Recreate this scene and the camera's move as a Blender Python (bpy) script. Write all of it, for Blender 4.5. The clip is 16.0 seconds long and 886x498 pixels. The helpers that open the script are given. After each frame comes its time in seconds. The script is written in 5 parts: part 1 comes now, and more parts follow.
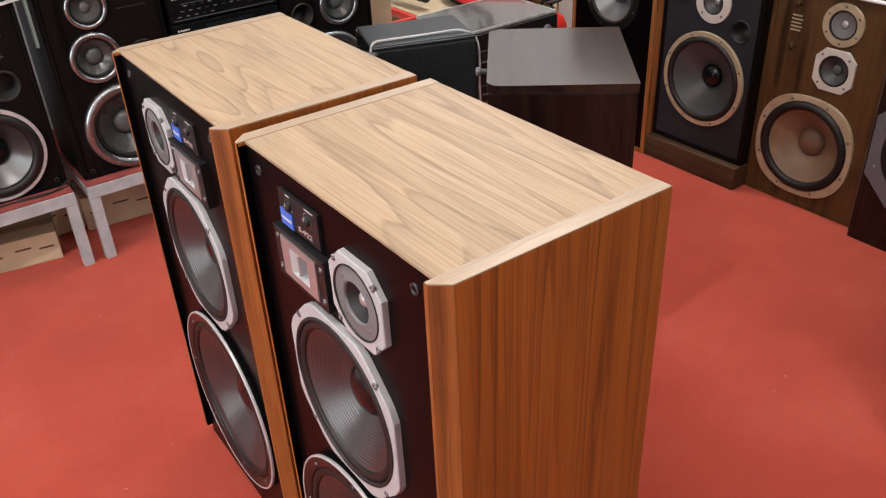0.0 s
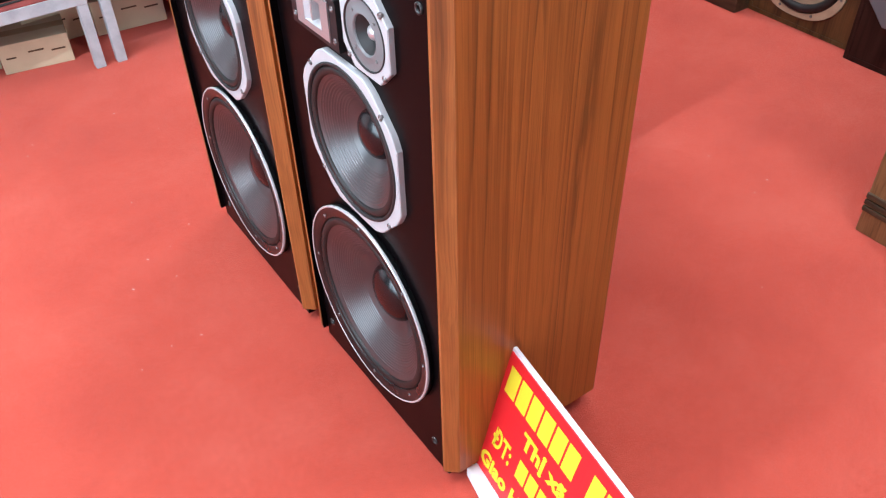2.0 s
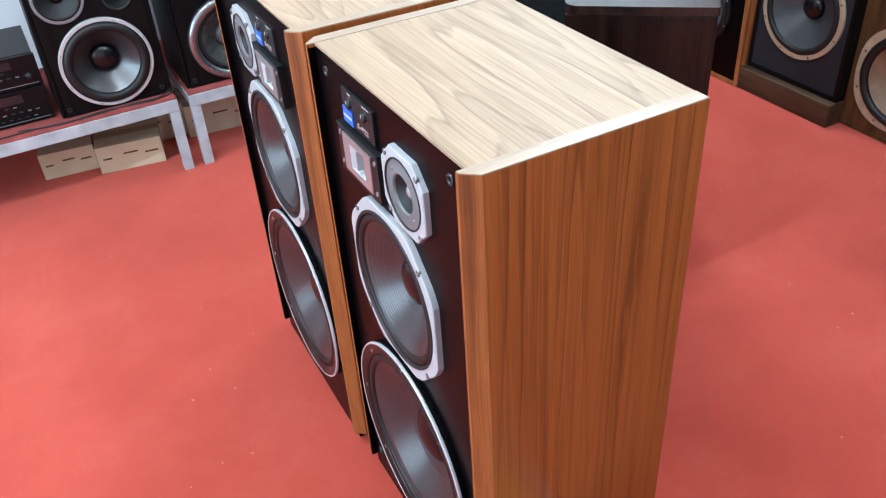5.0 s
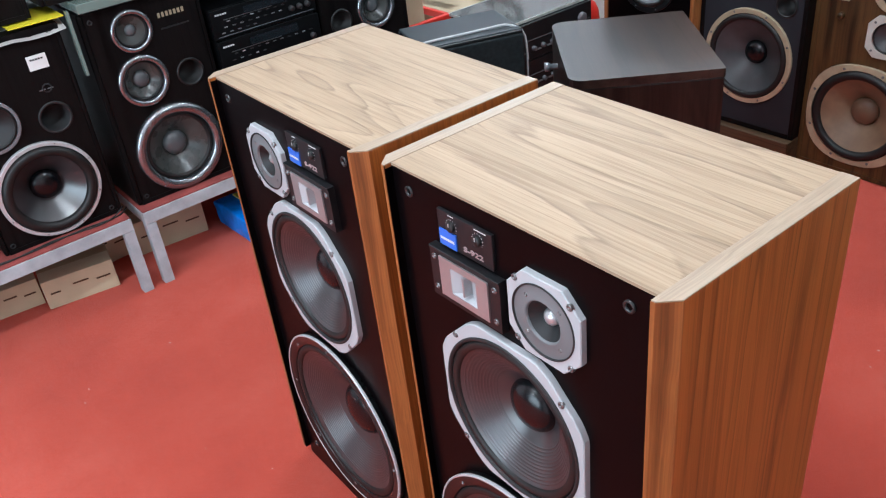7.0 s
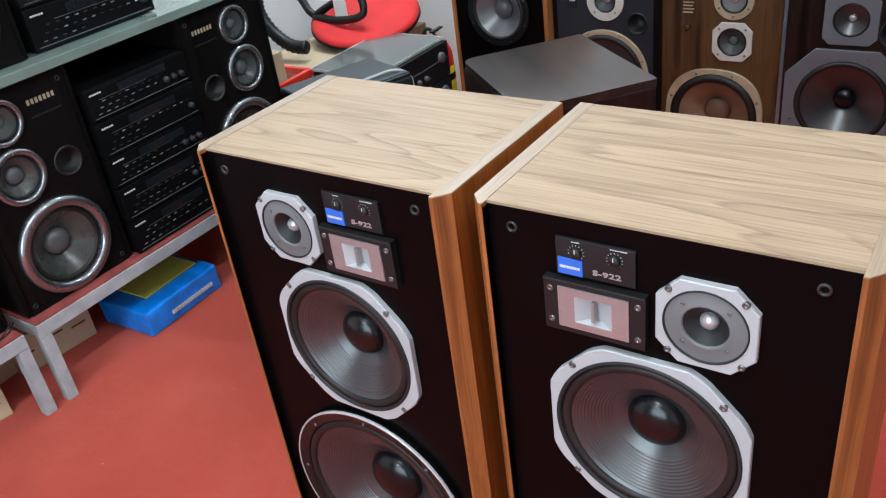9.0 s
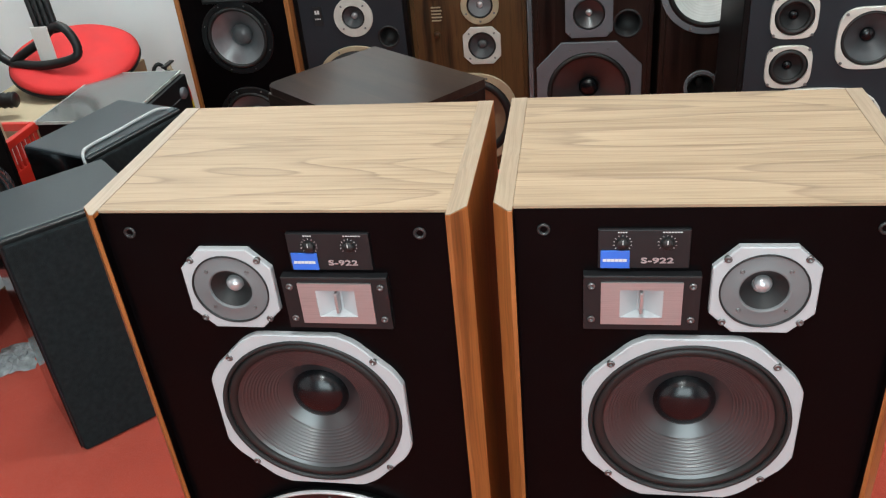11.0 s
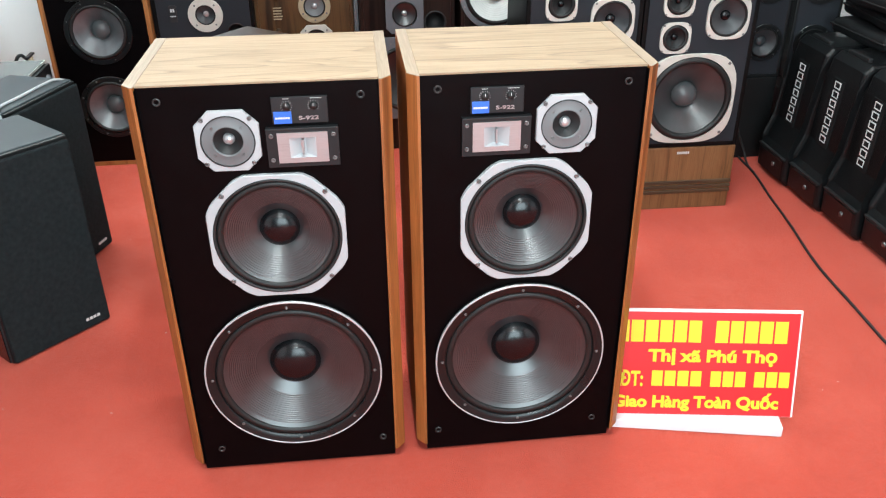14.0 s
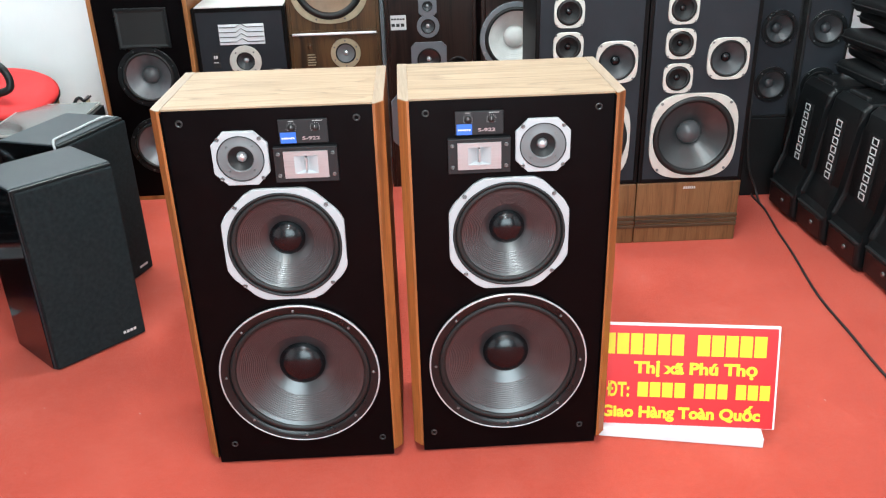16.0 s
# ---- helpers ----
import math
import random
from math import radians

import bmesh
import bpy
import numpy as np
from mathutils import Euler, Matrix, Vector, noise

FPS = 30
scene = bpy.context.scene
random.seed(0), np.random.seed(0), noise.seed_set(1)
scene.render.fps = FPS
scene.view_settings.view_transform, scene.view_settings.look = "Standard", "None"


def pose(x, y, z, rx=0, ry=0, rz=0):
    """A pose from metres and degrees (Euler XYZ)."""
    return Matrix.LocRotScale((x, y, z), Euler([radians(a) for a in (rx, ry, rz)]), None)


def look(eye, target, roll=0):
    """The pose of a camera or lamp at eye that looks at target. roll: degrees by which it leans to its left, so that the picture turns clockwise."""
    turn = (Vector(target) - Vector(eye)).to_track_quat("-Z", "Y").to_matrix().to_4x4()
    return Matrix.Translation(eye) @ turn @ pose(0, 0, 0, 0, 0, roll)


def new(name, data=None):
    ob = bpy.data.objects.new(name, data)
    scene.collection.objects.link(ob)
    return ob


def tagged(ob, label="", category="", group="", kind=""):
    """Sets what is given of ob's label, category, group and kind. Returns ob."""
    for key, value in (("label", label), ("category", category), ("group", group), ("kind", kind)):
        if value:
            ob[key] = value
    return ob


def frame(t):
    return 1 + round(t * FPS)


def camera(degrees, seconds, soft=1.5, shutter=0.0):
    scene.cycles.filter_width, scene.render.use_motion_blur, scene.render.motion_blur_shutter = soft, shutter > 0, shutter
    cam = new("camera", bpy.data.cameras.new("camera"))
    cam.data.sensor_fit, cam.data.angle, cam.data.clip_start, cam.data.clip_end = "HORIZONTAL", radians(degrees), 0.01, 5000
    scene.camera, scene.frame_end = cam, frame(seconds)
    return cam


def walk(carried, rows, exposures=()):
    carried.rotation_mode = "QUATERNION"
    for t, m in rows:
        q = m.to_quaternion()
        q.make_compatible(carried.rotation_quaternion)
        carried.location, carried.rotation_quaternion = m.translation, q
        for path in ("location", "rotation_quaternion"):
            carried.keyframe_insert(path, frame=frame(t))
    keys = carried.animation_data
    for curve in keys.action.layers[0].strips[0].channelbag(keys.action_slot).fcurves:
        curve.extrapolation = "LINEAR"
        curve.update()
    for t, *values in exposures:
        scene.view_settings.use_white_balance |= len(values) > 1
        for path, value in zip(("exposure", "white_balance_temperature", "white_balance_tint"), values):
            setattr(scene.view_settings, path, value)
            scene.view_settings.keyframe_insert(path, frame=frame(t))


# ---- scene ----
cam = camera(55.6, 16.0, soft=1.2)
PATH = [
    (0, (0.499, 0.492, 1.503), (1.475, 1.887, 0.454), -2.8),
    (0.5, (0.452, 0.374, 1.502), (1.37, 1.772, 0.406), -4.0),
    (1, (0.407, 0.329, 1.485), (1.274, 1.727, 0.347), -4.2),
    (1.5, (0.391, 0.328, 1.453), (1.216, 1.683, 0.236), -3.9),
    (2, (0.383, 0.329, 1.426), (1.235, 1.575, 0.114), -1.6),
    (2.5, (0.426, 0.329, 1.448), (1.274, 1.584, 0.142), -2.4),
    (3, (0.509, 0.347, 1.476), (1.339, 1.63, 0.185), -2.4),
    (3.5, (0.562, 0.366, 1.448), (1.363, 1.677, 0.167), -0.8),
    (4, (0.575, 0.355, 1.475), (1.277, 1.736, 0.21), -1.6),
    (4.2, (0.577, 0.357, 1.48), (1.233, 1.781, 0.238), -2.4),
    (6.3, (0.349, 0.468, 1.528), (1.247, 1.861, 0.408), -6.8),
    (6.5, (0.344, 0.525, 1.523), (1.256, 1.913, 0.409), -6.8),
    (7, (0.336, 0.676, 1.533), (1.322, 2.048, 0.463), -6.8),
    (7.5, (0.245, 0.753, 1.543), (1.347, 2.061, 0.506), -7.1),
    (8, (0.112, 0.818, 1.556), (1.373, 1.964, 0.51), -7.5),
    (8.5, (0.067, 0.891, 1.551), (1.386, 1.99, 0.525), -7.6),
    (8.7, (0.067, 0.942, 1.546), (1.398, 2.03, 0.523), -7.8),
    (10.8, (0.05, 1.509, 1.505), (1.721, 1.856, 0.463), -6.3),
    (11, (0.008, 1.513, 1.504), (1.686, 1.834, 0.464), -5.7),
    (11.5, (-0.141, 1.518, 1.49), (1.56, 1.743, 0.462), -4.3),
    (12, (-0.314, 1.558, 1.495), (1.407, 1.703, 0.487), -3.0),
    (12.5, (-0.407, 1.589, 1.51), (1.329, 1.681, 0.522), -1.3),
    (13, (-0.489, 1.661, 1.499), (1.264, 1.7, 0.537), -1.3),
    (13.5, (-0.627, 1.733, 1.494), (1.13, 1.6, 0.55), -1.0),
    (14, (-0.723, 1.732, 1.512), (1.015, 1.539, 0.542), -0.5),
    (14.5, (-0.794, 1.691, 1.529), (0.956, 1.472, 0.586), -0.2),
    (15, (-0.878, 1.633, 1.526), (0.896, 1.501, 0.613), -1.0),
    (15.5, (-0.949, 1.606, 1.515), (0.845, 1.547, 0.633), -1.8),
    (16, (-0.95, 1.603, 1.506), (0.857, 1.529, 0.652), -1.7),
]
EXPOSURES = [(0, -0.58, 6850, 12), (0.5, -0.30, 6450, 10), (1.0, -0.14, 6200, 8), (1.5, 0.08, 5900, 7), (2.0, 0.15, 5600, 5), (3.5, 0.10, 5250, -3), (4.2, -0.02, 5200, -3), (6.3, -0.18, 5350, 2), (7.0, -0.42, 5550, 3), (8.5, -0.52, 5600, 1), (11, -0.56, 6100, -2), (12.5, -0.15, 5950, -2), (14, -0.06, 5900, -3), (16, -0.01, 5850, -3)]
walk(cam, [(t, look(eye, target, roll)) for t, eye, target, roll in PATH], EXPOSURES)

# ---- light: fluorescent battens on the ceiling and daylight through the shop front ----
world = bpy.data.worlds.new("World")
scene.world = world
world.use_nodes = True
wn = world.node_tree
sky = wn.nodes.new("ShaderNodeTexSky")
sky.sky_type = 'NISHITA'
sky.sun_disc = False
sky.sun_elevation = radians(48)
sky.sun_rotation = radians(200)
wn.links.new(sky.outputs[0], wn.nodes["Background"].inputs[0])
wn.nodes["Background"].inputs[1].default_value = 0.10

CEIL = 2.85
X0, X1, Y0, Y1 = -2.70, 3.46, -1.10, 3.86      # inner faces of the room


def area(name, loc, target, sx, sy, watts, colour):
    d = bpy.data.lights.new(name, 'AREA')
    d.shape, d.size, d.size_y, d.energy, d.color = 'RECTANGLE', sx, sy, watts, colour
    ob = new(name, d)
    ob.matrix_world = look(loc, target)
    return ob


TUBES = [(-2.1, 1.65, 48, True), (0.1, 1.64, 62, True), (2.85, 3.18, 56, False), (1.85, 0.7, 48, False)]
for tx, ty, power, along_x in TUBES:
    lx, ly = (1.2, 0.12) if along_x else (0.22, 1.2)
    area("tube_lamp", (tx, ty, CEIL - 0.10), (tx, ty + 0.0001, 0), lx, ly, power, (1.0, 0.995, 0.985))
area("daylight_lamp", (X0 + 0.06, 1.3, 1.45), (3, 1.3, 1.1), 2.2, 1.8, 122, (0.90, 0.96, 1.0))


# ---- materials ----
def nodes_of(name):
    m = bpy.data.materials.new(name)
    m.use_nodes = True
    nt = m.node_tree
    return m, nt, nt.nodes["Principled BSDF"]


def ramp(nt, fac, stops):
    r = nt.nodes.new("ShaderNodeValToRGB")
    while len(r.color_ramp.elements) < len(stops):
        r.color_ramp.elements.new(0.5)
    for e, (p, c) in zip(r.color_ramp.elements, stops):
        e.position, e.color = p, (*c, 1)
    nt.links.new(fac, r.inputs[0])
    return r.outputs[0]


def coords(nt, scale, kind="Object"):
    tc = nt.nodes.new("ShaderNodeTexCoord")
    mp = nt.nodes.new("ShaderNodeMapping")
    mp.inputs["Scale"].default_value = scale
    nt.links.new(tc.outputs[kind], mp.inputs["Vector"])
    return mp.outputs[0]


def noise_tex(nt, vec, scale, detail=4, rough=0.55, dist=0.0):
    n = nt.nodes.new("ShaderNodeTexNoise")
    n.inputs["Scale"].default_value = scale
    n.inputs["Detail"].default_value = detail
    n.inputs["Roughness"].default_value = rough
    n.inputs["Distortion"].default_value = dist
    nt.links.new(vec, n.inputs["Vector"])
    return n.outputs["Fac"]


def bump(nt, bsdf, height, strength, distance):
    b = nt.nodes.new("ShaderNodeBump")
    b.inputs["Strength"].default_value = strength
    b.inputs["Distance"].default_value = distance
    nt.links.new(height, b.inputs["Height"])
    nt.links.new(b.outputs[0], bsdf.inputs["Normal"])


def plain(name, colour, rough=0.5, metal=0.0, vary=0.15, scale=6, grain=180, relief=0.08, coat=0.0, spec=0.5):
    """A painted, moulded or cast surface with faint stains and a fine grain."""
    m, nt, b = nodes_of(name)
    v = coords(nt, (1, 1, 1))
    n1 = noise_tex(nt, v, scale, 5)
    n2 = noise_tex(nt, v, grain, 2)
    lo = tuple(c * (1 - vary) for c in colour)
    hi = tuple(min(1, c * (1 + vary)) for c in colour)
    nt.links.new(ramp(nt, n1, [(0.3, lo), (0.7, hi)]), b.inputs["Base Color"])
    r = nt.nodes.new("ShaderNodeMapRange")
    r.inputs[3].default_value = max(0.03, rough - 0.07)
    r.inputs[4].default_value = min(1, rough + 0.09)
    nt.links.new(n1, r.inputs[0])
    nt.links.new(r.outputs[0], b.inputs["Roughness"])
    b.inputs["Metallic"].default_value = metal
    b.inputs["Coat Weight"].default_value = coat
    b.inputs["Coat Roughness"].default_value = 0.12
    b.inputs["Specular IOR Level"].default_value = spec
    bump(nt, b, n2, relief, 0.002)
    return m


def wood(name, dark, mid, light, along="z", rough=0.42, figure=1.0, streak=0.5, coat=0.0, lines=0.5, spec=0.4):
    """Veneer: long streaks, thin dark lines and pores that run along one axis, with a slow figure."""
    m, nt, b = nodes_of(name)

    tc = nt.nodes.new("ShaderNodeTexCoord")
    wob = nt.nodes.new("ShaderNodeTexNoise")
    wob.inputs["Scale"].default_value = 5.0
    wob.inputs["Detail"].default_value = 2.0
    nt.links.new(tc.outputs["Object"], wob.inputs["Vector"])
    shift = nt.nodes.new("ShaderNodeVectorMath")
    shift.operation = 'MULTIPLY_ADD'
    shift.inputs[1].default_value = (0.016, 0.016, 0.016)
    nt.links.new(wob.outputs["Color"], shift.inputs[0])
    nt.links.new(tc.outputs["Object"], shift.inputs[2])

    def grain(k):
        mp = nt.nodes.new("ShaderNodeMapping")
        mp.inputs["Scale"].default_value = {"x": (k, 1, 1), "y": (1, k, 1), "z": (1, 1, k)}[along]
        nt.links.new(shift.outputs[0], mp.inputs["Vector"])
        return mp.outputs[0]

    def math_node(op, a, c, d=None):
        n = nt.nodes.new("ShaderNodeMath")
        n.operation = op
        for i, val in enumerate((a, c, d)):
            if val is None:
                continue
            if isinstance(val, (int, float)):
                n.inputs[i].default_value = val
            else:
                nt.links.new(val, n.inputs[i])
        return n.outputs[0]

    big = noise_tex(nt, grain(0.035), 24 * figure, 5, 0.6, 0.15)
    slow = noise_tex(nt, grain(0.20), 5.0 * figure, 2, 0.45, 0.4)
    rings = math_node('SINE', math_node('MULTIPLY', slow, 62.0), 0.0)
    fine = noise_tex(nt, grain(0.012), 420, 3, 0.6)
    thin = noise_tex(nt, grain(0.010), 115 * figure, 3, 0.55, 0.05)
    mixv = math_node('MULTIPLY_ADD', rings, 0.055 * streak * 2, big)
    col = ramp(nt, mixv, [(0.30, dark), (0.42, mid), (0.57, light), (0.78, tuple(c * 0.88 for c in light))])
    mt = nt.nodes.new("ShaderNodeMix")
    mt.data_type, mt.blend_type = 'RGBA', 'MULTIPLY'
    mt.inputs[0].default_value = lines
    nt.links.new(col, mt.inputs[6])
    nt.links.new(ramp(nt, thin, [(0.34, (0.18, 0.12, 0.10)), (0.47, (1, 1, 1))]), mt.inputs[7])
    mixf = nt.nodes.new("ShaderNodeMix")
    mixf.data_type, mixf.blend_type = 'RGBA', 'MULTIPLY'
    mixf.inputs[0].default_value = 0.4
    nt.links.new(mt.outputs[2], mixf.inputs[6])
    nt.links.new(ramp(nt, fine, [(0.35, (0.5, 0.47, 0.45)), (0.6, (1, 1, 1))]), mixf.inputs[7])
    nt.links.new(mixf.outputs[2], b.inputs["Base Color"])
    b.inputs["Roughness"].default_value = rough
    b.inputs["Coat Weight"].default_value = coat
    b.inputs["Specular IOR Level"].default_value = spec
    b.inputs["Coat Roughness"].default_value = 0.10
    bump(nt, b, fine, 0.1, 0.001)
    return m


def figured(name, pale, mid, dark, along="z", rough=0.42, rings=26.0, scale=4.5, stretch=0.16, strength=0.8, spec=0.4, streak=0.5, patch=0.12):
    """Figured veneer: growth rings cut through lengthwise, as long wavy lines and pointed arches, with fine pores."""
    m, nt, b = nodes_of(name)
    tc = nt.nodes.new("ShaderNodeTexCoord")
    info = nt.nodes.new("ShaderNodeObjectInfo")
    off = nt.nodes.new("ShaderNodeVectorMath")
    off.operation = 'MULTIPLY_ADD'
    off.inputs[0].default_value = (9.0, 4.0, 13.0)
    nt.links.new(info.outputs["Random"], off.inputs[1])
    nt.links.new(tc.outputs["Object"], off.inputs[2])

    def grain(k):
        mp = nt.nodes.new("ShaderNodeMapping")
        mp.inputs["Scale"].default_value = {"x": (k, 1, 1), "y": (1, k, 1), "z": (1, 1, k)}[along]
        nt.links.new(off.outputs[0], mp.inputs["Vector"])
        return mp.outputs[0]

    def calc(op, a, c, d=None):
        n = nt.nodes.new("ShaderNodeMath")
        n.operation = op
        for i, val in enumerate((a, c, d)):
            if val is None:
                continue
            if isinstance(val, (int, float)):
                n.inputs[i].default_value = val
            else:
                nt.links.new(val, n.inputs[i])
        return n.outputs[0]

    def multiply(base, top, fac):
        mx = nt.nodes.new("ShaderNodeMix")
        mx.data_type, mx.blend_type = 'RGBA', 'MULTIPLY'
        if isinstance(fac, (int, float)):
            mx.inputs[0].default_value = fac
        else:
            nt.links.new(fac, mx.inputs[0])
        nt.links.new(base, mx.inputs[6])
        nt.links.new(top, mx.inputs[7])
        return mx.outputs[2]

    slow = noise_tex(nt, grain(stretch), scale, 2.5, 0.42, 0.25)
    wiggle = noise_tex(nt, grain(0.09), 40, 3, 0.6)
    phase = calc('FRACT', calc('MULTIPLY_ADD', wiggle, 0.55, calc('MULTIPLY', slow, rings)), 0.0)
    line = ramp(nt, phase, [(0.0, (0, 0, 0)), (0.45, (0.18, 0.18, 0.18)), (0.80, (0.5, 0.5, 0.5)), (0.92, (1, 1, 1)), (1.0, (0, 0, 0))])
    fade = ramp(nt, noise_tex(nt, grain(patch), 16, 3, 0.6), [(0.34, (0.15, 0.15, 0.15)), (0.66, (1, 1, 1))])
    band = noise_tex(nt, grain(0.05), 11, 4, 0.6, 0.2)
    base = ramp(nt, band, [(0.30, mid), (0.55, pale), (0.75, tuple(c * 0.93 for c in pale))])
    ratio = tuple(d / p for d, p in zip(dark, pale))
    mask = calc('MULTIPLY', calc('MULTIPLY', line, fade), strength)
    tone = nt.nodes.new("ShaderNodeRGB")
    tone.outputs[0].default_value = (*ratio, 1)
    col = multiply(base, tone.outputs[0], mask)
    thin = noise_tex(nt, grain(0.012), 130, 3, 0.55, 0.05)
    col = multiply(col, ramp(nt, thin, [(0.36, (0.55, 0.50, 0.46)), (0.50, (1, 1, 1))]), streak)
    fine = noise_tex(nt, grain(0.02), 480, 3, 0.6)
    col = multiply(col, ramp(nt, fine, [(0.35, (0.6, 0.57, 0.55)), (0.6, (1, 1, 1))]), 0.4)
    nt.links.new(col, b.inputs["Base Color"])
    r = nt.nodes.new("ShaderNodeMapRange")
    r.inputs[3].default_value = rough - 0.05
    r.inputs[4].default_value = rough + 0.08
    nt.links.new(band, r.inputs[0])
    nt.links.new(r.outputs[0], b.inputs["Roughness"])
    b.inputs["Specular IOR Level"].default_value = spec
    bump(nt, b, fine, 0.1, 0.001)
    return m


def carpet_mat():
    m, nt, b = nodes_of("red_carpet")
    v = coords(nt, (1, 1, 1))
    big = noise_tex(nt, v, 2.2, 6, 0.65)
    pile = noise_tex(nt, v, 420, 3, 0.7)
    mid = noise_tex(nt, v, 70, 5, 0.75)
    c1 = ramp(nt, big, [(0.25, (0.50, 0.057, 0.033)), (0.5, (0.61, 0.080, 0.046)), (0.76, (0.70, 0.120, 0.078))])
    mx = nt.nodes.new("ShaderNodeMix")
    mx.data_type, mx.blend_type = 'RGBA', 'MULTIPLY'
    mx.inputs[0].default_value = 0.85
    nt.links.new(c1, mx.inputs[6])
    add = nt.nodes.new("ShaderNodeMath")
    add.operation = 'MULTIPLY_ADD'
    nt.links.new(mid, add.inputs[0])
    add.inputs[1].default_value = 0.5
    nt.links.new(pile, add.inputs[2])
    nt.links.new(ramp(nt, add.outputs[0], [(0.5, (0.62, 0.6, 0.6)), (0.95, (1, 1, 1))]), mx.inputs[7])
    nt.links.new(mx.outputs[2], b.inputs["Base Color"])
    b.inputs["Roughness"].default_value = 0.93
    b.inputs["Sheen Weight"].default_value = 0.25
    b.inputs["Sheen Tint"].default_value = (1, 0.5, 0.45, 1)
    b.inputs["Specular IOR Level"].default_value = 0.2
    bump(nt, b, add.outputs[0], 0.8, 0.006)
    return m


def brushed(name, colour, rough=0.3, along="y"):
    m, nt, b = nodes_of(name)
    k = {"y": (1, 0.01, 1), "z": (1, 1, 0.01)}[along]
    n = noise_tex(nt, coords(nt, k), 900, 3, 0.7)
    nt.links.new(ramp(nt, n, [(0.3, tuple(c * 0.8 for c in colour)), (0.7, colour)]), b.inputs["Base Color"])
    b.inputs["Metallic"].default_value = 0.7
    b.inputs["Roughness"].default_value = rough
    bump(nt, b, n, 0.1, 0.0006)
    return m


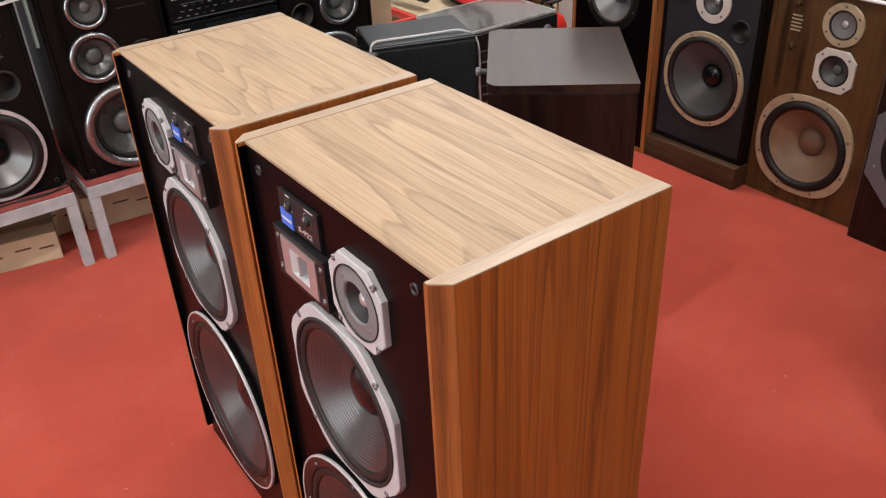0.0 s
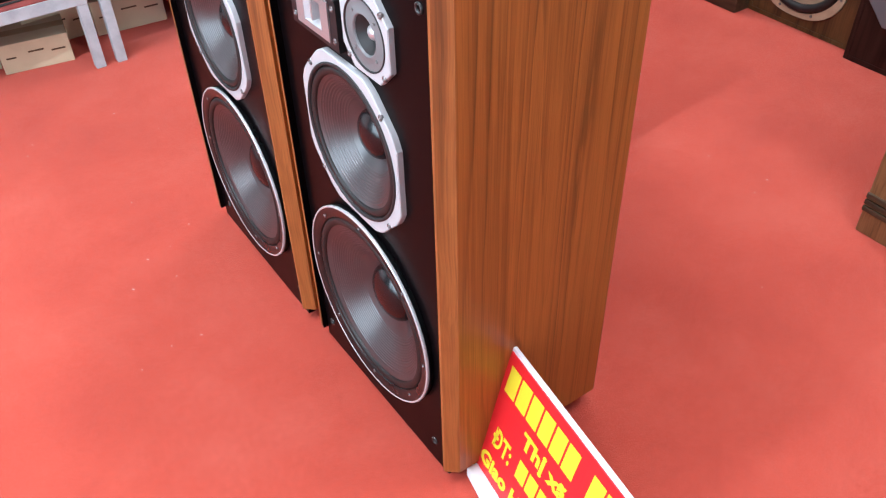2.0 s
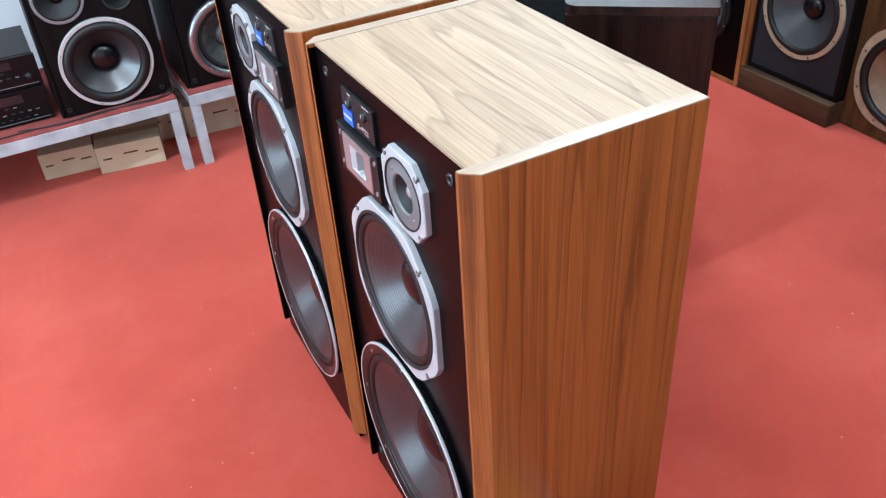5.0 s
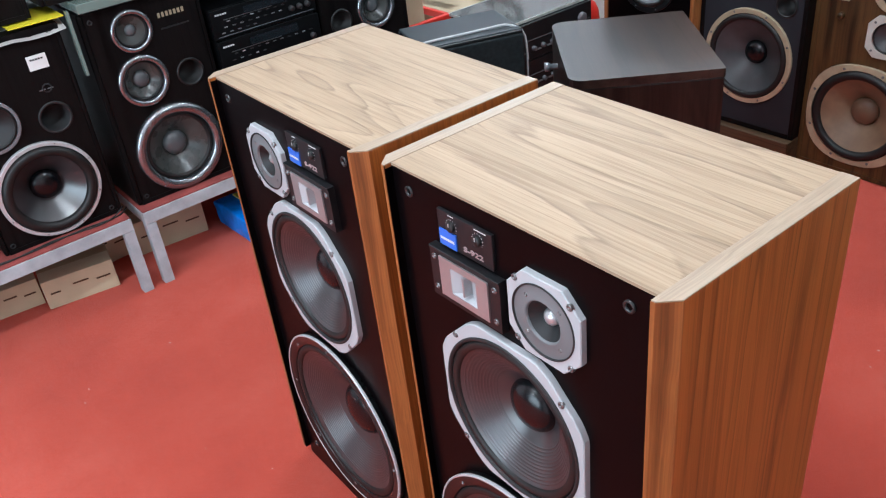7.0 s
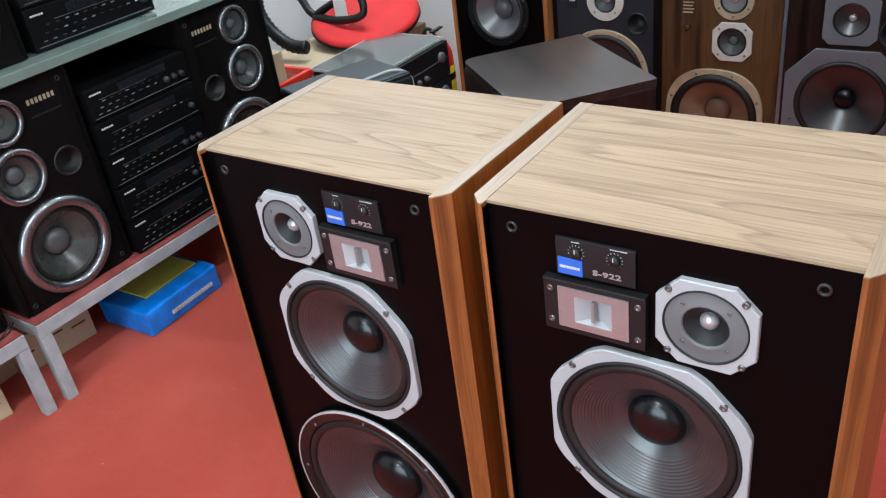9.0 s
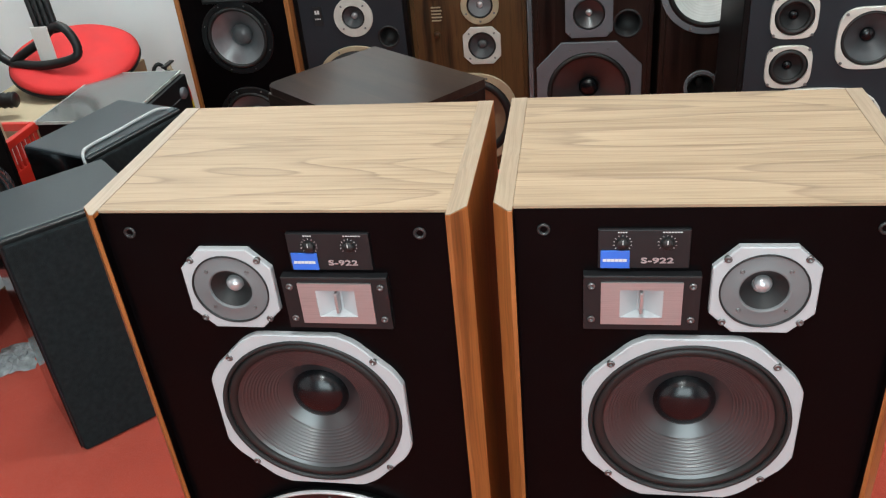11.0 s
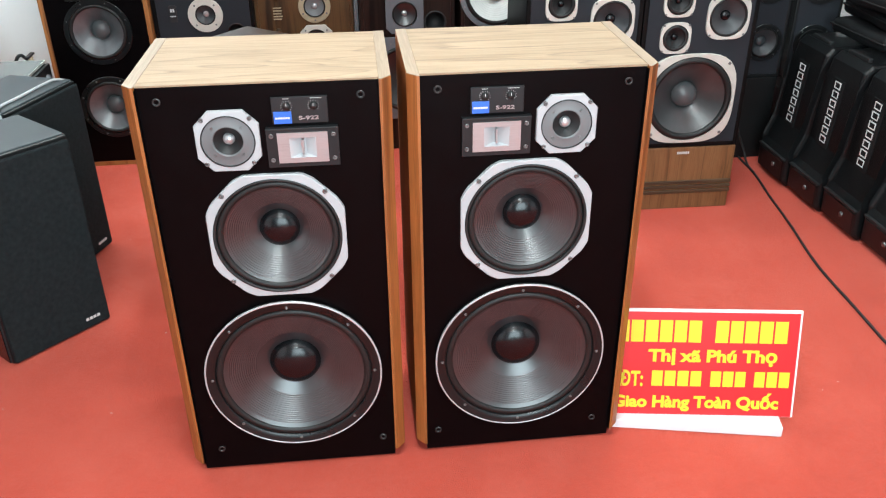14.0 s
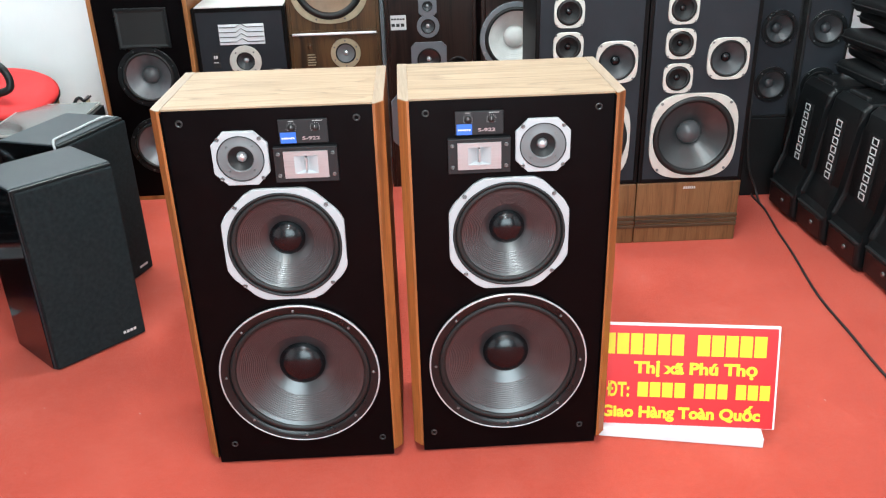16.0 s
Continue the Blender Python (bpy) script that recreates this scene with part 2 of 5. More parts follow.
M = {
    "carpet": carpet_mat(),
    "carpet_dull": plain("dusty_red_carpet_offcut", (0.26, 0.060, 0.052), 0.9, vary=0.25, scale=14, grain=260, relief=0.6, spec=0.2),
    "wall": plain("white_wall_paint", (0.74, 0.76, 0.77), 0.75, vary=0.05, scale=1.6, grain=90, relief=0.15),
    "wall_grey": plain("grey_shutter_paint", (0.22, 0.23, 0.24), 0.7, vary=0.08, scale=2),
    "ceiling": plain("ceiling_paint", (0.78, 0.78, 0.76), 0.8, vary=0.04),
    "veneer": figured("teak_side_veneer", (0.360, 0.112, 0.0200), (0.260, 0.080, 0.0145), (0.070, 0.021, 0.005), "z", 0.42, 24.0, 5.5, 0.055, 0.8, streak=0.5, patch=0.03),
    # same teak as the sides; light reflected on the top is put into its colour
    "veneer_top_lit": figured("teak_top_veneer_lit", (0.408, 0.305, 0.203), (0.322, 0.238, 0.155), (0.150, 0.108, 0.078), "y", 0.46, 19.0, 5.0, 0.14, 0.62, 0.12, streak=0.4),
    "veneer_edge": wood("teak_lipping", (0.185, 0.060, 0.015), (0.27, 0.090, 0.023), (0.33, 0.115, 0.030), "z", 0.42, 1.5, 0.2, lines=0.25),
    # lipping seen from above, its colour paled to hold the sheen there
    "lip_top_lit": wood("teak_lipping_top_lit", (0.27, 0.200, 0.135), (0.315, 0.236, 0.160), (0.345, 0.262, 0.180), "x", 0.38, 1.2, 0.3, lines=0.12),
    "baffle": plain("satin_black_baffle", (0.0022, 0.0015, 0.0018), 0.31, vary=0.12, scale=14, grain=700, relief=0.05, spec=0.068),
    "drum": plain("black_enamel", (0.0072, 0.0078, 0.0084), 0.28, vary=0.1, spec=0.40),
    "white_rim": plain("bright_rim", (0.50, 0.50, 0.51), 0.32, metal=0.3, vary=0.06),
    "rubber": plain("black_rubber_surround", (0.0084, 0.0078, 0.0078), 0.5, vary=0.2, grain=300, spec=0.40),
    "gasket": plain("black_gasket", (0.0120, 0.0120, 0.0126), 0.55, vary=0.2, spec=0.40),
    "paper": plain("dark_paper_cone", (0.025, 0.024, 0.026), 0.31, vary=0.2, scale=20, grain=500, relief=0.06, spec=1.0),
    "paper_grey": plain("grey_paper_cone", (0.045, 0.048, 0.052), 0.42, vary=0.2, scale=20, grain=500, relief=0.15),
    "paper_silver": plain("silvery_cone", (0.135, 0.145, 0.155), 0.32, metal=0.35, vary=0.15, scale=20, grain=500, relief=0.1, spec=0.9),
    "paper_dark": plain("charcoal_cone", (0.036, 0.038, 0.040), 0.34, vary=0.2, scale=20, grain=500, relief=0.1, spec=0.9),
    "gloss_black": plain("gloss_black_panel", (0.004, 0.0042, 0.0048), 0.10, vary=0.1, relief=0.01, spec=0.5),
    "clear_wrap": plain("crumpled_grey_wrap", (0.30, 0.32, 0.33), 0.22, vary=0.35, scale=24),
    "paper_brown": plain("tan_paper_cone", (0.195, 0.122, 0.072), 0.55, vary=0.2, scale=16, grain=500, relief=0.2),
    "paper_white": plain("white_paper_cone", (0.62, 0.62, 0.60), 0.55, vary=0.08, scale=16, grain=500, relief=0.2),
    "poly": plain("smoky_poly_cone", (0.040, 0.044, 0.041), 0.27, vary=0.25, scale=18, grain=300, relief=0.05),
    "cap": plain("black_dust_cap", (0.0035, 0.004, 0.0052), 0.23, vary=0.15, spec=0.45),
    "cap_grey": plain("grey_dust_cap", (0.075, 0.08, 0.084), 0.32, vary=0.15),
    "cap_tan": plain("brown_dust_cap", (0.15, 0.085, 0.05), 0.5, vary=0.2),
    "silver": plain("silver_painted_frame", (0.395, 0.405, 0.42), 0.40, vary=0.06, grain=900),
    "chrome": plain("dark_chrome_ring", (0.30, 0.32, 0.34), 0.24, metal=0.9, vary=0.06, scale=20),
    "rim": plain("satin_chrome_ring", (0.22, 0.24, 0.26), 0.22, metal=0.4, vary=0.06, scale=20),
    "champagne": plain("champagne_frame", (0.56, 0.545, 0.495), 0.34, metal=0.15, vary=0.10, scale=16),
    "gold": plain("brass_toned_frame", (0.40, 0.335, 0.225), 0.32, metal=0.2, vary=0.15, scale=20),
    "grey_frame": plain("grey_cast_frame", (0.13, 0.135, 0.15), 0.45, metal=0.2, vary=0.1),
    "tweet_face": plain("grey_tweeter_face", (0.135, 0.140, 0.145), 0.46, vary=0.08, grain=500),
    "dome": plain("silver_dome", (0.50, 0.51, 0.52), 0.25, metal=0.6, vary=0.05),
    "alu": brushed("brushed_aluminium", (0.47, 0.46, 0.465), 0.36),
    "screw": plain("dark_steel_screw", (0.17, 0.17, 0.17), 0.35, metal=0.8, vary=0.2),
    "socket": plain("black_socket", (0.006, 0.006, 0.006), 0.5),
    "socket_ring": plain("dark_grey_socket", (0.018, 0.018, 0.018), 0.35, vary=0.1),
    "panel": plain("black_panel", (0.0096, 0.0096, 0.0108), 0.42, vary=0.1, spec=0.35),
    "blue": plain("blue_badge", (0.035, 0.13, 0.56), 0.35, vary=0.05),
    "ink": plain("pale_print", (0.55, 0.55, 0.55), 0.5, vary=0.05),
    "ink_red": plain("rose_print", (0.33, 0.25, 0.25), 0.5, vary=0.05),
    "black_vinyl": plain("black_vinyl_veneer", (0.0066, 0.0069, 0.0072), 0.45, vary=0.2, grain=350, relief=0.25, spec=0.30),
    "black_ash": wood("black_ash_veneer", (0.0024, 0.0021, 0.0022), (0.0048, 0.0042, 0.0043), (0.0072, 0.0060, 0.0060), "z", 0.38, 1.2, 0.3, spec=0.09),
    "sony_top": plain("charcoal_vinyl", (0.026, 0.033, 0.038), 0.45, vary=0.18, scale=5, grain=300, relief=0.2, spec=0.4),
    "grille": plain("black_grille_cloth", (0.0125, 0.0158, 0.0172), 0.9, vary=0.3, scale=70, grain=420, relief=0.9, spec=0.14),
    "navy_baffle": plain("blue_black_baffle", (0.0165, 0.0185, 0.0235), 0.6, vary=0.15, grain=500, relief=0.25, spec=0.24),
    "rosewood": wood("dark_rosewood", (0.0045, 0.0022, 0.0018), (0.011, 0.0052, 0.0040), (0.020, 0.0098, 0.0072), "z", 0.34, 1.0, 0.5, coat=0.12, spec=0.25),
    "rosewood_top": wood("dark_rosewood_top", (0.008, 0.0045, 0.0040), (0.019, 0.0105, 0.0085), (0.032, 0.018, 0.013), "y", 0.30, 0.7, 0.8, coat=0.25, spec=0.3),
    "walnut": wood("old_walnut", (0.022, 0.011, 0.004), (0.058, 0.028, 0.0095), (0.095, 0.047, 0.016), "z", 0.42, 1.0, 0.5),
    "walnut_red": wood("brown_walnut_plinth", (0.125, 0.056, 0.021), (0.175, 0.082, 0.031), (0.215, 0.105, 0.042), "z", 0.42, 1.3, 0.3, lines=0.35),
    "orange_wood": wood("orange_wood_edge", (0.16, 0.055, 0.014), (0.28, 0.10, 0.028), (0.36, 0.15, 0.045), "z", 0.4, 1.2, 0.4),
    "dark_plinth": wood("dark_brown_plinth", (0.022, 0.012, 0.006), (0.05, 0.028, 0.014), (0.08, 0.047, 0.023), "y", 0.5, 1.0, 0.4),
    "bench": plain("worn_white_enamel", (0.36, 0.39, 0.41), 0.5, vary=0.22, scale=14),
    "card": plain("brown_cardboard", (0.33, 0.235, 0.13), 0.8, vary=0.14, scale=8, relief=0.2),
    "card_pale": plain("pale_cardboard", (0.47, 0.38, 0.25), 0.8, vary=0.1, scale=8, relief=0.2),
    "blue_bag": plain("blue_printed_plastic", (0.02, 0.20, 0.74), 0.22, vary=0.3, scale=16),
    "yellow": plain("yellow_print", (0.72, 0.62, 0.02), 0.5, vary=0.06),
    "yellow_pale": plain("yellow_green_print", (0.48, 0.50, 0.08), 0.4, vary=0.1),
    "sign_red": plain("red_sign_film", (0.62, 0.012, 0.018), 0.38, vary=0.06, scale=4),
    "white": plain("white_plastic", (0.74, 0.75, 0.77), 0.5, vary=0.05),
    "shelf_glass": plain("pale_green_shelf", (0.16, 0.21, 0.185), 0.22, vary=0.15, coat=0.3),
    "seat_red": plain("red_seat_fabric", (0.56, 0.018, 0.020), 0.75, vary=0.12, scale=10, grain=500, relief=0.4),
    "black_plastic": plain("black_plastic", (0.0072, 0.0072, 0.0078), 0.42, vary=0.2, spec=0.35),
    "wedge": plain("black_textured_plastic", (0.0042, 0.0048, 0.0053), 0.33, vary=0.25, scale=5, grain=260, relief=0.5, spec=0.30),
    "padding": plain("black_padded_vinyl", (0.0085, 0.0088, 0.0095), 0.5, vary=0.3, scale=9, grain=120, relief=0.5, spec=0.3),
    "component": plain("black_brushed_metal", (0.0036, 0.0039, 0.0044), 0.32, vary=0.15, grain=300, spec=0.18),
    "smoke_cover": plain("scratched_smoked_cover", (0.085, 0.098, 0.095), 0.24, vary=0.2, scale=5, grain=90, relief=0.04, coat=0.5),
    "scuffed_edge": plain("pale_scuffed_edge", (0.42, 0.43, 0.40), 0.5, vary=0.35, scale=30),
    "crate": plain("red_crate_plastic", (0.55, 0.025, 0.015), 0.4, vary=0.1),
    "cable_grey": plain("grey_cable", (0.42, 0.43, 0.43), 0.5, vary=0.1),
    "cable_black": plain("black_cable", (0.012, 0.012, 0.012), 0.5, vary=0.1),
    "lint": plain("pale_lint", (0.6, 0.45, 0.4), 0.9),
    "paper_sheet": plain("white_paper", (0.7, 0.7, 0.68), 0.8, vary=0.05),
    "display": plain("blue_grey_display", (0.010, 0.013, 0.016), 0.12, vary=0.1),
}


# ---- mesh helpers ----
def part(name, bm, material, parent, label=""):
    me = bpy.data.meshes.new(name)
    bmesh.ops.recalc_face_normals(bm, faces=bm.faces)
    bm.to_mesh(me)
    bm.free()
    me.materials.append(M[material])
    ob = new(name, me)
    if parent:
        ob.parent = parent
    if label:
        tagged(ob, label)
    return ob


def thing(name, m, label, category, group="", kind=""):
    ob = new(name)
    ob.empty_display_size = 0.05
    ob.matrix_world = m
    return tagged(ob, label, category, group, kind)


def shade(bm, smooth=True):
    for f in bm.faces:
        f.smooth = smooth
    return bm


def add_box(bm, x0, x1, y0, y1, z0, z1, bevel=0.0, seg=2):
    vs = [bm.verts.new((x, y, z)) for x in (x0, x1) for y in (y0, y1) for z in (z0, z1)]
    fs = [bm.faces.new([vs[i] for i in q]) for q in ((0, 1, 3, 2), (4, 6, 7, 5), (0, 4, 5, 1), (2, 3, 7, 6), (0, 2, 6, 4), (1, 5, 7, 3))]
    if bevel:
        es = list({e for f in fs for e in f.edges})
        bmesh.ops.bevel(bm, geom=es, offset=bevel, segments=seg, profile=0.6, affect='EDGES')
    return bm


def box(x0, x1, y0, y1, z0, z1, bevel=0.0, seg=2):
    return add_box(bmesh.new(), x0, x1, y0, y1, z0, z1, bevel, seg)


def lathe(profile, cy, cz, n=48, bm=None):
    """Turns (radius, height towards the front) round the axis through (cy, cz) that points to the front, -x."""
    bm = bm or bmesh.new()
    rings = []
    for r, h in profile:
        if r < 1e-6:
            rings.append([bm.verts.new((-h, cy, cz))])
        else:
            rings.append([bm.verts.new((-h, cy + r * math.cos(2 * math.pi * i / n), cz + r * math.sin(2 * math.pi * i / n))) for i in range(n)])
    for a, b in zip(rings, rings[1:]):
        for i in range(n):
            j = (i + 1) % n
            if len(a) == 1 and len(b) == 1:
                continue
            if len(a) == 1:
                bm.faces.new((a[0], b[i], b[j]))
            elif len(b) == 1:
                bm.faces.new((a[i], a[j], b[0]))
            else:
                bm.faces.new((a[i], a[j], b[j], b[i]))
    return shade(bm)


def outline_radius(shape, a, half, cut):
    c, s = abs(math.cos(a)), abs(math.sin(a))
    if shape == "round":
        return half
    if shape == "oct":
        r = half / max(c, s)
        return min(r, (2 * half - cut) / (c + s))
    if shape == "worn_oct":                     # the same with its eight corners rounded off
        return min(half / max(c, s), (2 * half - cut) / (c + s), half * 1.078)
    k = cut                                     # bowed square: superellipse exponent
    return half / (c ** k + s ** k) ** (1 / k)


def ring_plate(shape, half, cut, hole, h0, h1, cy, cz, n=64, lip=0.0015):
    """A frame plate of some outline with a round hole, from height h0 to h1 in front of the baffle."""
    angs = [2 * math.pi * i / n for i in range(n)]
    if shape == "oct":
        a0 = math.atan2(half - cut, half)
        angs = sorted(angs + [q * math.pi / 2 + s * a0 for q in range(4) for s in (1, -1)])
        angs = [a % (2 * math.pi) for a in angs]
        angs = sorted(set(round(a, 6) for a in angs))
    bm = bmesh.new()
    loops = []
    for kind, h in (("o", h0), ("o", h1 - lip), ("b", h1), ("i", h1), ("i", h0 - 0.004)):
        lp = []
        for a in angs:
            r = hole if kind == "i" else outline_radius(shape, a, half, cut) - (lip if kind == "b" else 0)
            lp.append(bm.verts.new((-h, cy + r * math.cos(a), cz + r * math.sin(a))))
        loops.append(lp)
    m = len(angs)
    for a, b in zip(loops, loops[1:]):
        for i in range(m):
            f = bm.faces.new((a[i], a[(i + 1) % m], b[(i + 1) % m], b[i]))
            f.smooth = False
    return bm


def baffle_plate(w, z0, z1, holes, thick=0.018, x=0.0, cy=0.0):
    """A board with round holes cut through it; its front lies in the plane x."""
    bm = bmesh.new()
    def loop(pts):
        vs = [bm.verts.new((x, p, q)) for p, q in pts]
        return [bm.edges.new((vs[i], vs[(i + 1) % len(vs)])) for i in range(len(vs))]
    edges = loop([(cy - w / 2, z0), (cy + w / 2, z0), (cy + w / 2, z1), (cy - w / 2, z1)])
    for hy, hz, hr in holes:
        edges += loop([(hy + hr * math.cos(2 * math.pi * i / 32), hz + hr * math.sin(2 * math.pi * i / 32)) for i in range(32)])
    bmesh.ops.triangle_fill(bm, use_beauty=True, use_dissolve=False, edges=edges, normal=(-1, 0, 0))
    ex = bmesh.ops.extrude_face_region(bm, geom=list(bm.faces))
    bmesh.ops.translate(bm, verts=[v for v in ex["geom"] if isinstance(v, bmesh.types.BMVert)], vec=(thick, 0, 0))
    return bm


def screw(parent, y, z, h, r=0.0042):
    bm = lathe([(r, h - 0.003), (r, h + 0.0012), (r * 0.8, h + 0.002), (r * 0.45, h + 0.002), (r * 0.4, h + 0.0006), (0, h + 0.0006)], y, z, 10)
    return part("screw", bm, "screw", parent)


def driver(parent, name, y, z, shape, half, cut, hole, frame_mat, cone_mat, cap_mat, proud=0.008, depth=None, cap=0.32,
           ribs=0, screws=4, screw_r=None, base=0.0, n=48, sur="rubber", roll=0.13, label="", cap_out=0.55, screw_size=0.0042):
    """A loudspeaker unit: the frame with its surround, cone, dust cap and screws. base: height of the mounting face."""
    h = base + proud
    fr = part(name, ring_plate(shape, half, cut, hole, base - 0.001, h, y, z, max(n, 48)), frame_mat, parent, label)
    depth = depth if depth else hole * 0.42
    ro, ri = hole, hole * (1 - roll)
    bulge = (ro - ri) * 0.42
    prof = [(ro, h - 0.006), (ro - 0.002, h - 0.003)]
    for i in range(1, 8):
        a = math.pi * i / 8
        prof.append(((ro + ri) / 2 - 0.001 + math.cos(a) * (ro - ri) * 0.46, h - 0.004 + math.sin(a) * bulge))
    prof.append((ri, h - 0.0055))
    part("surround", lathe(prof, y, z, n), sur, fr)
    rc = hole * cap
    prof = []
    steps = max(10, ribs * 6)
    for i in range(steps + 1):
        u = i / steps
        r = ri + 0.001 + (rc - ri) * u
        d = h - 0.0055 - depth * (0.95 * u + 0.05 * u * u)
        if ribs and 0.18 < u < 0.72:
            d += 0.0011 * math.sin((u - 0.18) / 0.54 * 2 * math.pi * ribs)
        prof.append((r, d))
    prof.append((rc * 0.9, prof[-1][1] - 0.006))
    part("cone", lathe(prof, y, z, n), cone_mat, fr)
    d0 = h - 0.0055 - depth * 0.97
    prof = [(rc * 1.0, d0 - 0.002)] + [(rc * math.cos(math.pi / 2 * i / 8), d0 + rc * cap_out * math.sin(math.pi / 2 * i / 8)) for i in range(9)]
    part("dust_cap", lathe(prof, y, z, max(24, n // 2)), cap_mat, fr)
    sr = screw_r if screw_r else (half + hole) / 2
    for i in range(screws):
        a = 2 * math.pi * (i + 0.5) / screws
        screw(fr, y + sr * math.cos(a), z + sr * math.sin(a), h, screw_size)
    return fr


def chrome_unit(parent, name, y, z, half, cone_mat, cap_mat, cap=0.36, depth=None, label="", n=56):
    """A unit in a fat rounded chrome ring, with a black gap, a thin roll surround, cone and dust cap."""
    hole = half * 0.775
    w = half - hole
    prof = [(half, -0.001), (half, 0.004)]
    for i in range(9):
        a = math.radians(10 + 150 * i / 8)
        prof.append(((half + hole) / 2 + math.cos(a) * w * 0.5, 0.004 + w * 0.42 * math.sin(a)))
    prof += [(hole, 0.001), (hole, -0.006)]
    fr = part(name, lathe(prof, y, z, n), "chrome", parent, label)
    ri = hole * 0.86
    prof = [(hole, -0.005), (hole * 0.985, -0.004)]
    for i in range(1, 8):
        a = math.pi * i / 8
        prof.append(((hole + ri) / 2 + math.cos(a) * (hole - ri) * 0.42, -0.004 + (hole - ri) * 0.4 * math.sin(a)))
    prof.append((ri, -0.005))
    part("surround", lathe(prof, y, z, n), "rubber", fr)
    rc = hole * cap
    depth = depth or hole * 0.36
    part("cone", lathe([(ri + (rc - ri) * k / 8 + 0.0005, -0.005 - depth * (k / 8) ** 1.1) for k in range(9)], y, z, n), cone_mat, fr)
    part("dust_cap", lathe([(rc, -0.007 - depth)] + [(rc * math.cos(math.pi / 2 * i / 8), -0.005 - depth + rc * 0.6 * math.sin(math.pi / 2 * i / 8)) for i in range(9)], y, z, 32), cap_mat, fr)
    return fr


def port(parent, y, z, r, mat="drum", base=0.0):
    bm = lathe([(r * 1.22, base - 0.001), (r * 1.22, base + 0.003), (r * 1.1, base + 0.0045), (r, base + 0.001), (r * 0.94, base - 0.06), (0, base - 0.061)], y, z, 28)
    return part("port", bm, mat, parent)


def shell(w, d, z0, z1, t=0.018, bevel=0.003, proud=0.002):
    """The five boards of a cabinet that is open to the front."""
    bm = bmesh.new()
    add_box(bm, -proud, d, -w / 2, -w / 2 + t, z0, z1, bevel)
    add_box(bm, -proud, d, w / 2 - t, w / 2, z0, z1, bevel)
    add_box(bm, -proud, d, -w / 2 + t, w / 2 - t, z1 - t, z1 - 0.0005, 0)
    add_box(bm, -proud, d, -w / 2 + t, w / 2 - t, z0 + 0.0005, z0 + t, 0)
    add_box(bm, d - t, d - 0.002, -w / 2 + t, w / 2 - t, z0 + t, z1 - t, 0)
    return bm


def cabinet(root, w, d, z0, z1, body_mat, baffle_mat, holes, t=0.018, bevel=0.003, proud=0.002):
    part("cabinet_body", shell(w, d, z0, z1, t, bevel, proud), body_mat, root)
    part("baffle", baffle_plate(w - 2 * t - 0.001, z0 + t, z1 - t, holes), baffle_mat, root)


def bars(parent, y, z, width, height, count, mat, x=-0.001, gap=0.25, name="lettering", thick=0.001):
    """A line of plain bars in place of a word; width runs to the viewer's right (-y)."""
    bm = bmesh.new()
    step = width / count
    for i in range(count):
        y1 = y - i * step
        add_box(bm, x - thick, x + 0.0005, y1 - step * (1 - gap), y1, z, z + height)
    return part(name, bm, mat, parent)


def text_mesh(text, size, width=None, depth=0.0006, bold=0.0):
    cu = bpy.data.curves.new("text", 'FONT')
    cu.body, cu.size, cu.extrude, cu.offset = text, size, depth, bold
    cu.resolution_u = 3
    tmp = new("text", cu)
    me = bpy.data.meshes.new_from_object(tmp.evaluated_get(bpy.context.evaluated_depsgraph_get()))
    bpy.data.objects.remove(tmp)
    bm = bmesh.new()
    bm.from_mesh(me)
    bpy.data.meshes.remove(me)
    if width and bm.verts:
        xs = [v.co.x for v in bm.verts]
        k = width / (max(xs) - min(xs))
        x0 = min(xs)
        for v in bm.verts:
            v.co.x = (v.co.x - x0) * k
    return bm


FACE = Matrix(((0, 0, -1, 0), (-1, 0, 0, 0), (0, 1, 0, 0), (0, 0, 0, 1)))     # writing upon a face that looks to -x


def lettering(parent, text, size, y, z, mat, x=-0.001, width=None, bold=0.0):
    bm = text_mesh(text, size, width, 0.0005, bold)
    bmesh.ops.transform(bm, matrix=Matrix.Translation((x, y, z)) @ FACE, verts=bm.verts)
    return part("lettering", bm, mat, parent)


def tube(name, pts, r, mat, parent=None, n=8, smooth=4, ribs=0.0):
    """A round cable or bar along a smoothed line of points."""
    P = [Vector(p) for p in pts]
    path = []
    for i in range(len(P) - 1):
        p0, p1, p2, p3 = P[max(i - 1, 0)], P[i], P[i + 1], P[min(i + 2, len(P) - 1)]
        for k in range(smooth):
            t = k / smooth
            path.append(0.5 * ((2 * p1) + (p2 - p0) * t + (2 * p0 - 5 * p1 + 4 * p2 - p3) * t * t + (3 * p1 - p0 - 3 * p2 + p3) * t ** 3))
    path.append(P[-1])
    bm = bmesh.new()
    rings = []
    for i, p in enumerate(path):
        d = (path[min(i + 1, len(path) - 1)] - path[max(i - 1, 0)]).normalized()
        u = d.cross(Vector((0, 0, 1)))
        u = u.normalized() if u.length > 1e-3 else Vector((1, 0, 0))
        v = d.cross(u)
        q = r * (1 + ribs * (i % 2))
        rings.append([bm.verts.new(p + q * (math.cos(2 * math.pi * k / n) * u + math.sin(2 * math.pi * k / n) * v)) for k in range(n)])
    for a, b in zip(rings, rings[1:]):
        for k in range(n):
            bm.faces.new((a[k], a[(k + 1) % n], b[(k + 1) % n], b[k]))
    bm.faces.new(rings[0])
    bm.faces.new(rings[-1])
    return part(name, shade(bm), mat, parent)


